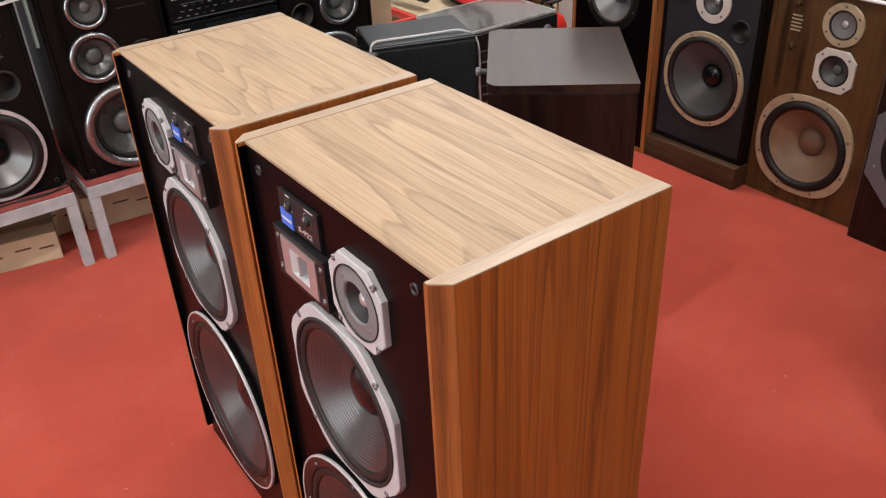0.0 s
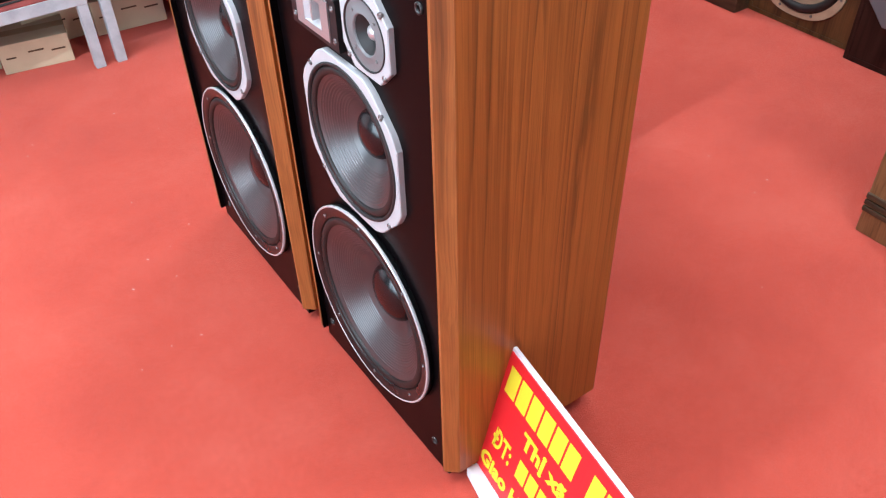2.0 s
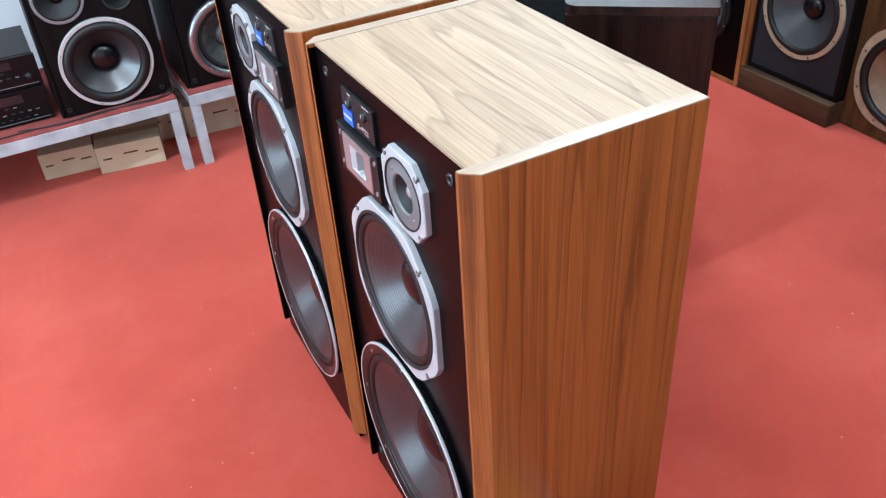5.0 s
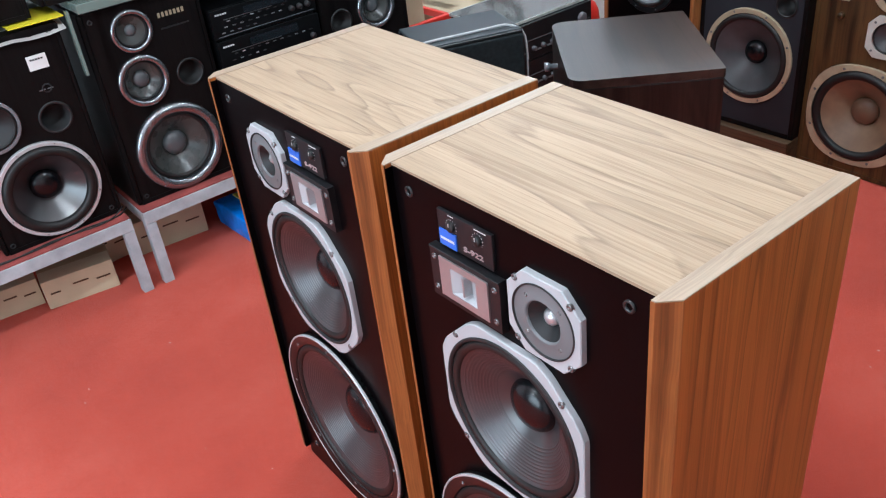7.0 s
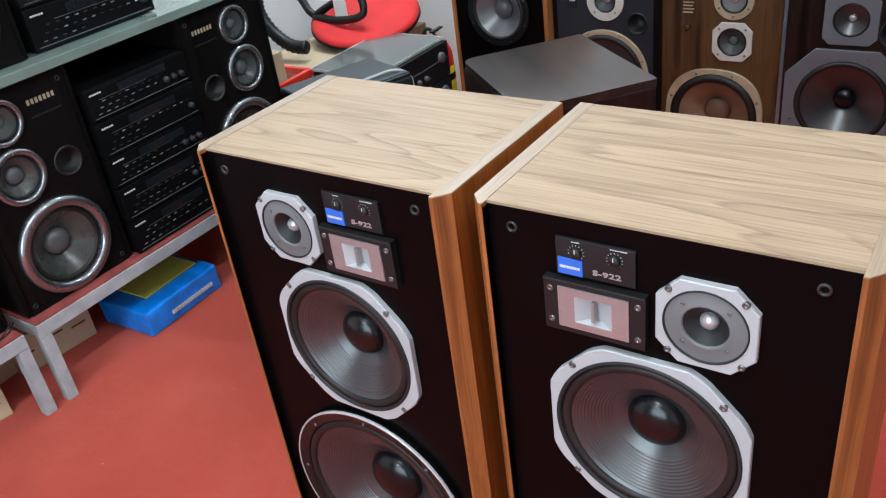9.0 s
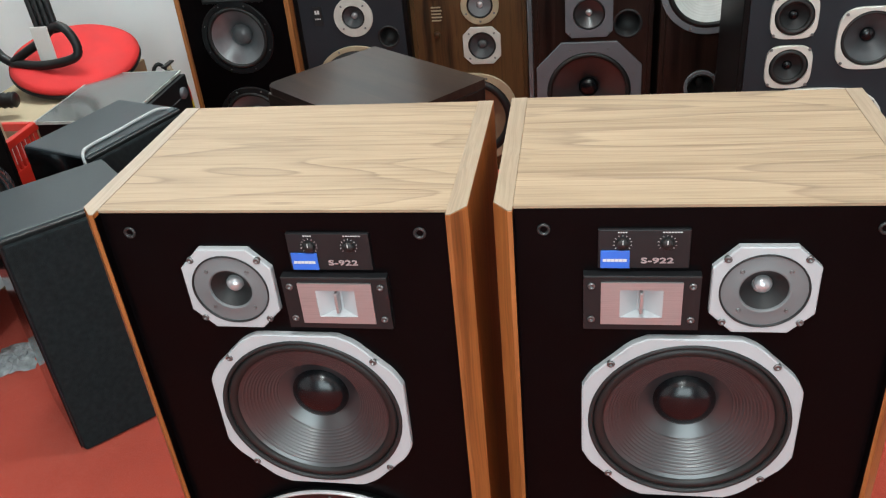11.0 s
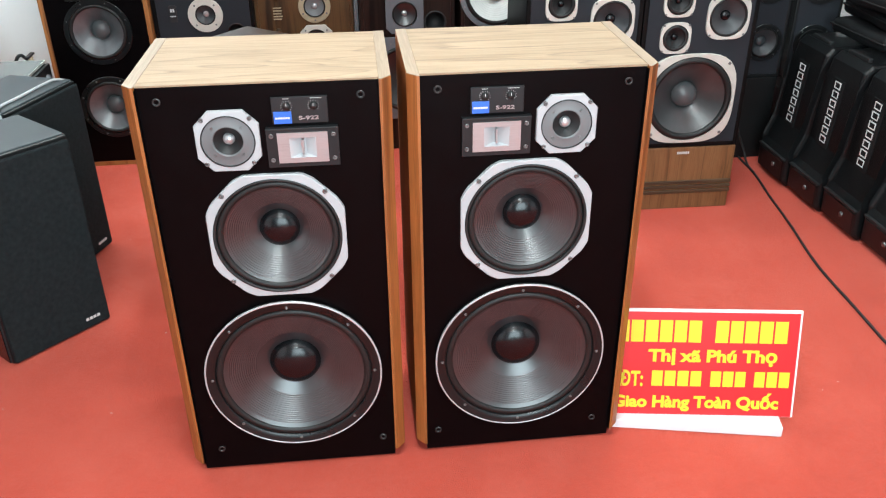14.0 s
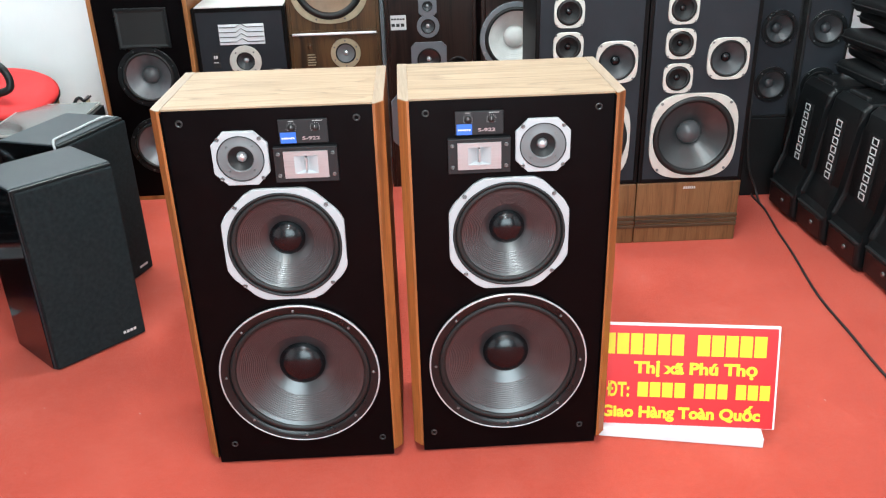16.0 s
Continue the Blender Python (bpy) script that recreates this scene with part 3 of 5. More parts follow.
# ---- the room ----
tagged(part("floor", box(X0 - 1.5, X1 + 0.15, Y0 - 0.15, Y1 + 0.15, -0.08, 0.0), "carpet", None), "red needle-felt carpet over the whole shop floor", "floor", kind="structure")
tagged(part("ceiling", box(X0 - 0.15, X1 + 0.15, Y0 - 0.15, Y1 + 0.15, CEIL, CEIL + 0.12), "ceiling", None), "plain white painted ceiling of the shop", "ceiling", kind="structure")
tagged(part("wall_back", box(X1, X1 + 0.15, Y0 - 0.15, Y1 + 0.15, 0, CEIL), "wall", None), "white painted wall behind the row of loudspeakers", "wall", kind="structure")
tagged(part("wall_left", box(X0 - 0.15, X1, Y1, Y1 + 0.15, 0, CEIL), "wall", None), "white painted wall behind the shelf bench", "wall", kind="structure")
tagged(part("wall_right", box(X0 - 0.15, X1, Y0 - 0.15, Y0, 0, CEIL), "wall", None), "white painted side wall of the shop", "wall", kind="structure")
bm = bmesh.new()
add_box(bm, X0 - 0.15, X0, Y0, 0.3, 0, CEIL)
add_box(bm, X0 - 0.15, X0, 2.5, Y1, 0, CEIL)
add_box(bm, X0 - 0.15, X0, 0.3, 2.5, 2.36, CEIL)
tagged(part("wall_front", bm, "wall_grey", None), "grey painted shop front with a wide opening", "wall", kind="structure")
for tx, ty, power, along_x in TUBES:
    lampth = thing("ceiling_light", pose(tx, ty, CEIL, 0, 0, 90 if along_x else 0), "white fluorescent batten fixed to the ceiling", "ceiling light", "ceiling battens")
    part("housing", box(-0.13, 0.13, -0.65, 0.65, -0.075, 0.0, 0.01), "white", lampth)


# ---- the pair of large loudspeakers ----
BW, BD, BH = 0.526, 0.357, 1.0      # width, depth and height of the pair
SB = 0.025                          # side board


def side_board(s):
    """A veneered side board whose front edge is chamfered to the outside."""
    o = BW / 2
    prof = [(-0.013, o - SB), (-0.013, o - SB + 0.006), (0.009, o), (BD, o), (BD, o - SB)]
    bm = bmesh.new()
    lo = [bm.verts.new((x, s * y, 0.034)) for x, y in prof]
    hi = [bm.verts.new((x, s * y, BH)) for x, y in prof]
    for i in range(5):
        j = (i + 1) % 5
        bm.faces.new((lo[i], lo[j], hi[j], hi[i]))
    bm.faces.new(lo)
    bm.faces.new(hi)
    es = [e for e in bm.edges if abs(e.verts[0].co.z - e.verts[1].co.z) < 1e-6]
    bmesh.ops.bevel(bm, geom=es, offset=0.0012, segments=1, affect='EDGES')
    return bm


def horn_unit(parent, cy, cz):
    """The mid-high horn: a black plate with a brushed face and a flared mouth."""
    w, hgt = 0.073, 0.0422
    a, b = 0.051, 0.0325         # the aluminium face
    c, d = 0.027, 0.0215         # the mouth
    bm = bmesh.new()
    add_box(bm, -0.012, 0.0, cy + c, cy + w, cz - hgt, cz + hgt)
    add_box(bm, -0.012, 0.0, cy - w, cy - c, cz - hgt, cz + hgt)
    add_box(bm, -0.012, 0.0, cy - c, cy + c, cz + d, cz + hgt)
    add_box(bm, -0.012, 0.0, cy - c, cy + c, cz - hgt, cz - d)
    fr = part("horn", bm, "panel", parent, "black horn plate with a brushed aluminium mouth")
    part("plate_edge", box(-0.0135, -0.011, cy - w, cy + w, cz + hgt - 0.004, cz + hgt, 0.001), "gasket", fr)
    bm = bmesh.new()
    quad = ((-1, -1), (1, -1), (1, 1), (-1, 1))
    o = [bm.verts.new((-0.0145, cy + p * a, cz + q * b)) for p, q in quad]
    ob_ = [bm.verts.new((-0.0115, cy + p * a, cz + q * b)) for p, q in quad]
    i_ = [bm.verts.new((-0.0145, cy + p * c, cz + q * d)) for p, q in quad]
    for k in range(4):
        j = (k + 1) % 4
        bm.faces.new((o[k], o[j], i_[j], i_[k]))
        bm.faces.new((o[k], o[j], ob_[j], ob_[k]))
    part("face_plate", bm, "alu", fr, "brushed aluminium face")
    bm = bmesh.new()
    i2 = [bm.verts.new((-0.0143, cy + p * c, cz + q * d)) for p, q in quad]
    th = [bm.verts.new((-0.0012, cy + p * 0.005, cz + q * 0.017)) for p, q in quad]
    for k in range(4):
        j = (k + 1) % 4
        bm.faces.new((i2[k], i2[j], th[j], th[k]))
    bm.faces.new(th)
    part("mouth", bm, "silver", fr, "pale flared horn mouth")
    part("fin", box(-0.0155, -0.0014, cy - 0.002, cy + 0.002, cz - 0.015, cz + 0.017, 0.0008), "alu", fr)
    for sy in (-1, 1):
        for sz in (-1, 1):
            screw(fr, cy + sy * 0.063, cz + sz * 0.026, 0.012, 0.005)
    return fr


def control_panel(parent, cy, cz):
    pn = part("control_panel", box(-0.005, 0.002, cy - 0.056, cy + 0.056, cz - 0.028, cz + 0.028, 0.001), "panel", parent, "black level control panel with two small knobs")
    for k, sy in ((0, 0.026), (1, -0.028)):
        ky, kz = cy + sy, cz + 0.009
        part("knob", lathe([(0.0078, 0.004), (0.0078, 0.009), (0.0068, 0.0105), (0, 0.0105)], ky, kz, 20), "socket", pn)
        bm = bmesh.new()
        for i in range(11):
            a = math.radians(-40 + 26 * i)
            c, s = math.cos(a), math.sin(a)
            q = [bm.verts.new((-0.0056, ky + r * c + t * s, kz + r * s - t * c)) for r, t in ((0.0098, -0.0004), (0.0118, -0.0004), (0.0118, 0.0004), (0.0098, 0.0004))]
            bm.faces.new(q)
        part("scale_marks", bm, "ink", pn)
        bars(pn, ky + 0.006, cz + 0.0238, 0.012 + 0.012 * k, 0.0014, 4 + 3 * k, "ink", x=-0.005, thick=0.0006)
        part("pointer", box(-0.0112, -0.0104, ky - 0.0005, ky + 0.0005, kz + 0.001, kz + 0.0066), "ink", pn)
    part("badge", box(-0.0072, -0.0045, cy + 0.017, cy + 0.053, cz - 0.027, cz - 0.0015, 0.0006), "blue", pn, "small blue maker's badge")
    bars(pn, cy + 0.050, cz - 0.017, 0.030, 0.004, 6, "ink", x=-0.0071, thick=0.0005, gap=0.12)
    lettering(pn, "S-922", 0.0110, cy + 0.003, cz - 0.0200, "ink_red", x=-0.0056, width=0.040, bold=0.0002)
    return pn


def ribbed_cone(r0, r1, h0, depth, u0, u1, ribs, cy, cz):
    """A straight cone with narrow rounded ribs pressed into its outer part."""
    prof = []
    n = ribs * 10
    for i in range(n + 1):
        u = i / n
        d = h0 - depth * u
        if u0 < u < u1:
            d += 0.0011 * max(0.0, math.sin((u - u0) / (u1 - u0) * 2 * math.pi * ribs)) ** 2
        prof.append((r0 + (r1 - r0) * u, d))
    return lathe(prof, cy, cz, 160)


def big_speaker(m, mirror, label):
    """mirror: +1 where the tweeter sits at -y, -1 where it sits at +y."""
    root = thing("loudspeaker", m, label, "loudspeaker", "pair of large loudspeakers")
    iw = BW / 2 - SB
    for s in (-1, 1):
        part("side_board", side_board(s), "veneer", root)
        o = BW / 2
        bm = bmesh.new()
        pr = [(-0.0135, o - SB), (-0.0135, o - SB + 0.006), (0.0085, o + 0.0004), (0.0105, o + 0.0004), (-0.0105, o - SB + 0.004), (-0.0105, o - SB)]
        lo = [bm.verts.new((x, s * y, 0.035)) for x, y in pr]
        hi = [bm.verts.new((x, s * y, BH - 0.001)) for x, y in pr]
        for i in range(6):
            bm.faces.new((lo[i], lo[(i + 1) % 6], hi[(i + 1) % 6], hi[i]))
        part("chamfer_lipping", bm, "veneer_edge", root, "plain orange-brown lipping on the chamfered edge")
        part("reveal", box(-0.0125, 0.0005, min(s * (iw - 0.0014), s * (iw - 0.0002)), max(s * (iw - 0.0014), s * (iw - 0.0002)), 0.03, BH - 0.006), "baffle", root, "black inner edge of the side board")
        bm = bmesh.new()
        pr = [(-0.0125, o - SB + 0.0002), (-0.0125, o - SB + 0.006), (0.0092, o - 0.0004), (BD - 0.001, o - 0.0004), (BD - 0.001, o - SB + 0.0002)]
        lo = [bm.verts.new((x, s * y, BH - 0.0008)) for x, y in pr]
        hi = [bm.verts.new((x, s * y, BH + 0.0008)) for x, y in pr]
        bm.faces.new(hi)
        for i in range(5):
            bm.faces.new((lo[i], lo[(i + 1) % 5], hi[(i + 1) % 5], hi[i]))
        part("top_lipping", bm, "lip_top_lit", root, "end strip of the side board with overhead sheen in its colour")
    part("top_board", box(0.0, BD - 0.001, -iw, iw, BH - 0.0042, BH + 0.0002, 0.0004, 1), "veneer_top_lit", root, "streaky veneered top, coloured pale as lit from above")
    part("top_core", box(0.019, BD - 0.007, -iw, iw, BH - 0.025, BH - 0.0045), "veneer", root)
    part("back_board", box(BD - 0.02, BD - 0.006, -iw, iw, 0.02, BH - 0.03), "black_vinyl", root)
    part("bottom_board", box(0.0185, BD - 0.02, -iw, iw, 0.018, 0.04), "black_vinyl", root)
    ty, py = -0.0715 * mirror, 0.0782 * mirror
    WY, WZ, MZ, TZ = 0.0068 * mirror, 0.2865, 0.657, 0.8805
    part("baffle", baffle_plate(2 * iw - 0.001, 0.007, BH - 0.0046, [(WY, WZ, 0.192), (WY, MZ, 0.1385), (ty, TZ, 0.052)]), "baffle", root, "satin black front baffle")
    part("baffle_inner", box(0.10, 0.11, -iw, iw, 0.04, BH - 0.03), "socket", root)
    # woofer on its raised drum
    R = 0.2070
    dr = part("woofer", lathe([(0.195, -0.005), (R - 0.002, -0.003), (R - 0.002, 0.010), (R - 0.0005, 0.0115), (R - 0.0005, 0.0142), (R - 0.004, 0.0155), (R - 0.006, 0.0148),
                               (0.1965, 0.0132), (0.1845, 0.0122), (0.1820, 0.009), (0.1820, -0.008)], WY, WZ, 96), "drum", root, "large woofer on a raised black drum with a bright rim")
    part("rim", lathe([(R, 0.010), (R + 0.0006, 0.0143), (R - 0.001, 0.0163), (R - 0.0035, 0.0158), (R - 0.0042, 0.0135)], WY, WZ, 96), "white_rim", dr, "bright metal rim")
    prof = [(0.1822, 0.006)]
    for i in range(0, 9):
        a = math.pi * i / 8
        prof.append((0.1733 + math.cos(a) * 0.0085, 0.006 + 0.006 * math.sin(a)))
    part("surround", lathe(prof, WY, WZ, 96), "rubber", dr)
    part("cone", ribbed_cone(0.1655, 0.0585, 0.006, 0.056, 0.10, 0.70, 14, WY, WZ), "paper", dr, "dark ribbed paper cone")
    part("dust_cap", lathe([(0.0612, -0.0525)] + [(0.0612 * math.cos(math.pi / 2 * i / 14), -0.0487 + 0.032 * math.sin(math.pi / 2 * i / 14)) for i in range(15)], WY, WZ, 64), "cap", dr)
    for i in range(8):
        a = math.pi / 8 * (2 * i) + math.pi / 2
        screw(dr, WY + 0.1905 * math.cos(a), WZ + 0.1905 * math.sin(a), 0.0122, 0.004)
    # mid-bass unit in its white-metal octagon
    md = part("mid_bass", ring_plate("worn_oct", 0.1465, 0.075, 0.1375, -0.001, 0.011, WY, MZ, 96), "silver", root, "mid-bass unit in an octagonal silver frame")
    prof = [(0.138, 0.009), (0.1375, 0.0125), (0.1345, 0.0135), (0.132, 0.0125), (0.131, 0.008)]
    part("gasket", lathe(prof, WY, MZ, 96), "gasket", md)
    prof = [(0.1311, 0.006)] + [(0.1235 + math.cos(math.pi * i / 8) * 0.0075, 0.006 + 0.0055 * math.sin(math.pi * i / 8)) for i in range(9)]
    part("surround", lathe(prof, WY, MZ, 96), "rubber", md)
    part("cone", ribbed_cone(0.1165, 0.0425, 0.006, 0.046, 0.08, 0.72, 11, WY, MZ), "paper", md, "dark ribbed paper cone")
    part("dust_cap", lathe([(0.0443, -0.0425)] + [(0.0443 * math.cos(math.pi / 2 * i / 12), -0.0387 + 0.024 * math.sin(math.pi / 2 * i / 12)) for i in range(13)], WY, MZ, 64), "cap", md)
    for sy in (-1, 1):
        for sz in (-1, 1):
            screw(md, WY + sy * 0.1075, MZ + sz * 0.1035, 0.011, 0.0056)
    # tweeter
    tw = part("tweeter", ring_plate("oct", 0.0645, 0.030, 0.055, -0.001, 0.010, ty, TZ, 64), "silver", root, "cone tweeter in a small octagonal silver frame")
    part("gasket", lathe([(0.0552, 0.008), (0.0548, 0.0115), (0.0530, 0.0115), (0.0525, 0.009)], ty, TZ, 48), "gasket", tw)
    part("face", lathe([(0.0528, 0.009), (0.048, 0.0096), (0.0335, 0.0096), (0.0318, 0.0105), (0.0300, 0.0092), (0.0295, 0.006)], ty, TZ, 48), "tweet_face", tw)
    part("cone", lathe([(0.0296, 0.0065), (0.024, 0.001), (0.012, -0.009), (0.010, -0.011)], ty, TZ, 40), "gasket", tw)
    part("dome", lathe([(0.0128, -0.009)] + [(0.0125 * math.cos(math.pi / 2 * i / 8), -0.008 + 0.0105 * math.sin(math.pi / 2 * i / 8)) for i in range(9)], ty, TZ, 32), "dome", tw, "small silver dome")
    for sy in (-1, 1):
        for sz in (-1, 1):
            screw(tw, ty + sy * 0.0475, TZ + sz * 0.0475, 0.010, 0.0050)
            screw(tw, ty + sy * 0.029, TZ + sz * 0.029, 0.0088, 0.0030)
    horn_unit(root, py, 0.8625)
    control_panel(root, py - 0.001 * mirror, 0.9395)
    for sy in (-1, 1):
        for sz, oy in ((0.067, 0.008 * mirror), (0.966, 0.0)):
            part("grille_socket", lathe([(0.0085, -0.001), (0.0085, 0.002), (0.0065, 0.003), (0.0045, 0.001), (0.004, -0.008), (0, -0.008)], oy + sy * 0.2005, sz, 20), "socket_ring", root)
    for fx in (0.05, BD - 0.05):
        for fy in (-0.19, 0.19):
            bm = bmesh.new()
            bmesh.ops.create_cone(bm, cap_ends=True, segments=16, radius1=0.018, radius2=0.02, depth=0.02, matrix=Matrix.Translation((fx, fy, 0.0105)))
            part("foot", bm, "rubber", root)
    return root


big_speaker(pose(0.923, 1.357, 0), 1, "large teak-veneered floor loudspeaker with open black front, beside the red sign")
big_speaker(pose(0.917, 1.915, 0, 0, 0, -0.6), -1, "large teak-veneered floor loudspeaker with open black front, beside its twin")

# ---- the shop sign on the floor ----
SIGN = pose(0.974, 1.090, 0, 0, 0, -8.8)
sign = thing("sign_board", SIGN, "red shop sign with yellow lettering on a white foot", "sign")
part("foot", box(-0.024, 0.050, -0.440, 0.006, 0.0, 0.030, 0.004), "white", sign, "white block foot").data.transform(Matrix.Rotation(radians(-3.4), 4, 'Z'))
lean = Matrix.Translation((0.0, 0, 0.026)) @ Matrix.Rotation(radians(15), 4, 'Y')


def leaning(ob):
    ob.data.transform(lean)
    return ob


leaning(part("panel", box(0.0, 0.008, -0.476, 0.018, 0.0, 0.297, 0.001), "white", sign, "white-edged board"))
leaning(part("film", box(-0.0022, 0.0, -0.470, 0.014, 0.002, 0.290), "sign_red", sign, "red printed film"))
leaning(bars(sign, 0.000, 0.208, 0.224, 0.060, 6, "yellow", x=-0.0021, gap=0.14))
leaning(bars(sign, -0.256, 0.208, 0.190, 0.060, 5, "yellow", x=-0.0021, gap=0.14))
leaning(lettering(sign, "Thị xã Phú Thọ", 0.046, -0.085, 0.155, "yellow", x=-0.003, width=0.335, bold=0.0018))
leaning(lettering(sign, "ĐT:", 0.058, -0.013, 0.085, "yellow", x=-0.003, width=0.062, bold=0.0016))
leaning(bars(sign, -0.098, 0.085, 0.135, 0.043, 4, "yellow", x=-0.0021, gap=0.16))
leaning(bars(sign, -0.252, 0.085, 0.096, 0.043, 3, "yellow", x=-0.0021, gap=0.16))
leaning(bars(sign, -0.366, 0.085, 0.096, 0.043, 3, "yellow", x=-0.0021, gap=0.16))
leaning(lettering(sign, "Giao Hàng Toàn Quốc", 0.045, 0.002, 0.025, "yellow", x=-0.003, width=0.437, bold=0.0018))

# ---- back row of loudspeakers, facing the shop ----
# tall cabinet with a horn, two ribbed units and orange edges
hs = thing("tall_horn_loudspeaker", pose(2.962, 2.775, 0), "tall black loudspeaker with orange wood edges and a horn", "loudspeaker", "back row")
cabinet(hs, 0.44, 0.40, 0.0, 1.30, "orange_wood", "baffle", [(0, 0.605, 0.121), (0, 0.275, 0.121), (0, 0.99, 0.02)], 0.02)
hn = part("horn", box(-0.010, 0.001, -0.125, 0.108, 0.735, 0.915, 0.004), "drum", hs, "black rectangular horn")
bm = bmesh.new()
a = [bm.verts.new((-0.0105, y, z)) for y, z in ((-0.105, 0.755), (0.09, 0.755), (0.09, 0.895), (-0.105, 0.895))]
b = [bm.verts.new((-0.013, y, z)) for y, z in ((-0.115, 0.745), (0.10, 0.745), (0.10, 0.905), (-0.115, 0.905))]
c = [bm.verts.new((-0.0102, y, z)) for y, z in ((-0.05, 0.80), (0.035, 0.80), (0.035, 0.85), (-0.05, 0.85))]
for k in range(4):
    j = (k + 1) % 4
    bm.faces.new((b[k], b[j], a[j], a[k]))
    bm.faces.new((a[k], a[j], c[j], c[k]))
bm.faces.new(c)
part("mouth", bm, "socket", hn)
driver(hs, "mid_bass", 0, 0.605, "round", 0.138, 0, 0.118, "drum", "paper_silver", "cap_grey", 0.010, 0.05, 0.34, screws=8, cap_out=0.7, roll=0.14, screw_size=0.003)
driver(hs, "woofer", 0, 0.275, "round", 0.138, 0, 0.118, "drum", "paper_silver", "cap_grey", 0.010, 0.05, 0.34, screws=8, cap_out=0.7, roll=0.14)

# black-fronted cabinet with a plinth
es = thing("plinth_loudspeaker", pose(3.0, 2.340, 0), "black-fronted loudspeaker with a brown plinth and bronze rings", "loudspeaker", "back row")
part("plinth", box(-0.035, 0.36, -0.215, 0.215, 0.0, 0.088, 0.004), "dark_plinth", es, "brown wooden plinth")
part("cabinet_body", shell(0.425, 0.36, 0.089, 0.895, 0.018), "black_ash", es)
part("baffle", baffle_plate(0.388, 0.107, 0.877, [(0, 0.368, 0.162), (-0.008, 0.652, 0.045), (-0.132, 0.573, 0.036)]), "navy_baffle", es)
driver(es, "woofer", 0.0, 0.368, "round", 0.177, 0, 0.159, "gold", "paper_grey", "cap", 0.010, 0.06, 0.28, roll=0.15, screws=8, label="woofer in a bronze ring")
driver(es, "tweeter", -0.008, 0.652, "round", 0.073, 0, 0.043, "champagne", "paper_grey", "dome", 0.008, 0.02, 0.3, screws=4, n=36)
port(es, -0.132, 0.573, 0.034, "socket")
pl = part("diffuser_plate", box(-0.006, 0.001, -0.108, 0.098, 0.730, 0.822, 0.002), "white", es, "silver slatted diffuser")
for k in range(4):
    bm = bmesh.new()
    zz = 0.742 + k * 0.022
    for (ya, yb, za, zb) in ((0.095, 0.02, 0, 0), (0.02, -0.005, 0, 0.016), (-0.005, -0.03, 0.016, 0), (-0.03, -0.105, 0, 0)):
        vs = [bm.verts.new((x, y, zz + z + t)) for x in (-0.0105, -0.0055) for y, z in ((ya, za), (yb, zb)) for t in (0, 0.0024)]
        for q in ((0, 1, 3, 2), (4, 6, 7, 5), (0, 4, 5, 1), (2, 3, 7, 6), (0, 2, 6, 4), (1, 5, 7, 3)):
            bm.faces.new([vs[i] for i in q])
    part("slat", bm, "gasket", pl)
lb = part("label_plate", box(-0.003, 0.0, 0.110, 0.142, 0.625, 0.695), "socket", es)
bars(lb, 0.136, 0.668, 0.020, 0.014, 2, "ink", x=-0.003)
bars(lb, 0.138, 0.648, 0.024, 0.005, 4, "ink", x=-0.003)

tagged(part("cloth_strip", box(2.992, 3.22, 2.135, 2.535, 0.897, 0.904, 0.002), "paper_sheet", None), "white sheet lying on top of the plinth loudspeaker", "sheet")

# two walnut three-way cabinets, stacked
def walnut_speaker(z0, label):
    d = thing("walnut_loudspeaker", pose(3.045, 1.915, z0), label, "loudspeaker", "stacked walnut loudspeakers")
    cabinet(d, 0.425, 0.36, 0.0, 0.752, "walnut", "walnut", [(0.012, 0.226, 0.162), (-0.045, 0.512, 0.052), (-0.045, 0.662, 0.05)], 0.016, 0.002, 0.004)
    driver(d, "woofer", 0.012, 0.226, "bow", 0.181, 2.45, 0.163, "gold", "paper_brown", "cap_tan", 0.010, 0.06, 0.30, roll=0.20, screws=8, screw_r=0.172, screw_size=0.005, label="woofer with a tan cone and bronze frame")
    driver(d, "midrange", -0.045, 0.512, "oct", 0.070, 0.030, 0.052, "champagne", "paper_grey", "cap_grey", 0.008, 0.02, 0.32, screws=4, screw_r=0.066, n=36)
    driver(d, "tweeter", -0.045, 0.662, "round", 0.070, 0, 0.048, "gold", "tweet_face", "dome", 0.008, 0.008, 0.28, screws=6, n=36)
    bm = bmesh.new()
    for k in range(5):
        add_box(bm, -0.0052, -0.0030 + 0.003, 0.10 - 0.004 * (k % 2), 0.135, 0.610 + k * 0.012, 0.614 + k * 0.012)
    part("print", bm, "gold", d)
    for zz in (0.56, 0.70):
        part("knob", lathe([(0.012, 0), (0.011, 0.012), (0.009, 0.014), (0, 0.014)], 0.12, zz, 18), "walnut", d)
    return d


walnut_speaker(0.0, "walnut three-way loudspeaker with a tan woofer, on the floor")
walnut_speaker(0.756, "walnut three-way loudspeaker stacked on its twin")
tube("loose_strip", [(3.031, 2.11, 0.757), (3.028, 2.01, 0.757), (3.029, 1.86, 0.757), (3.031, 1.72, 0.757)], 0.006, "white")
tagged(bpy.data.objects["loose_strip"], "white strip between the stacked walnut loudspeakers", "strip")
tagged(part("metal_strip", box(3.03, 3.06, 1.682, 1.699, 0.0, 1.5, 0.002), "rim", None), "bright metal upright between two cabinets", "strip")

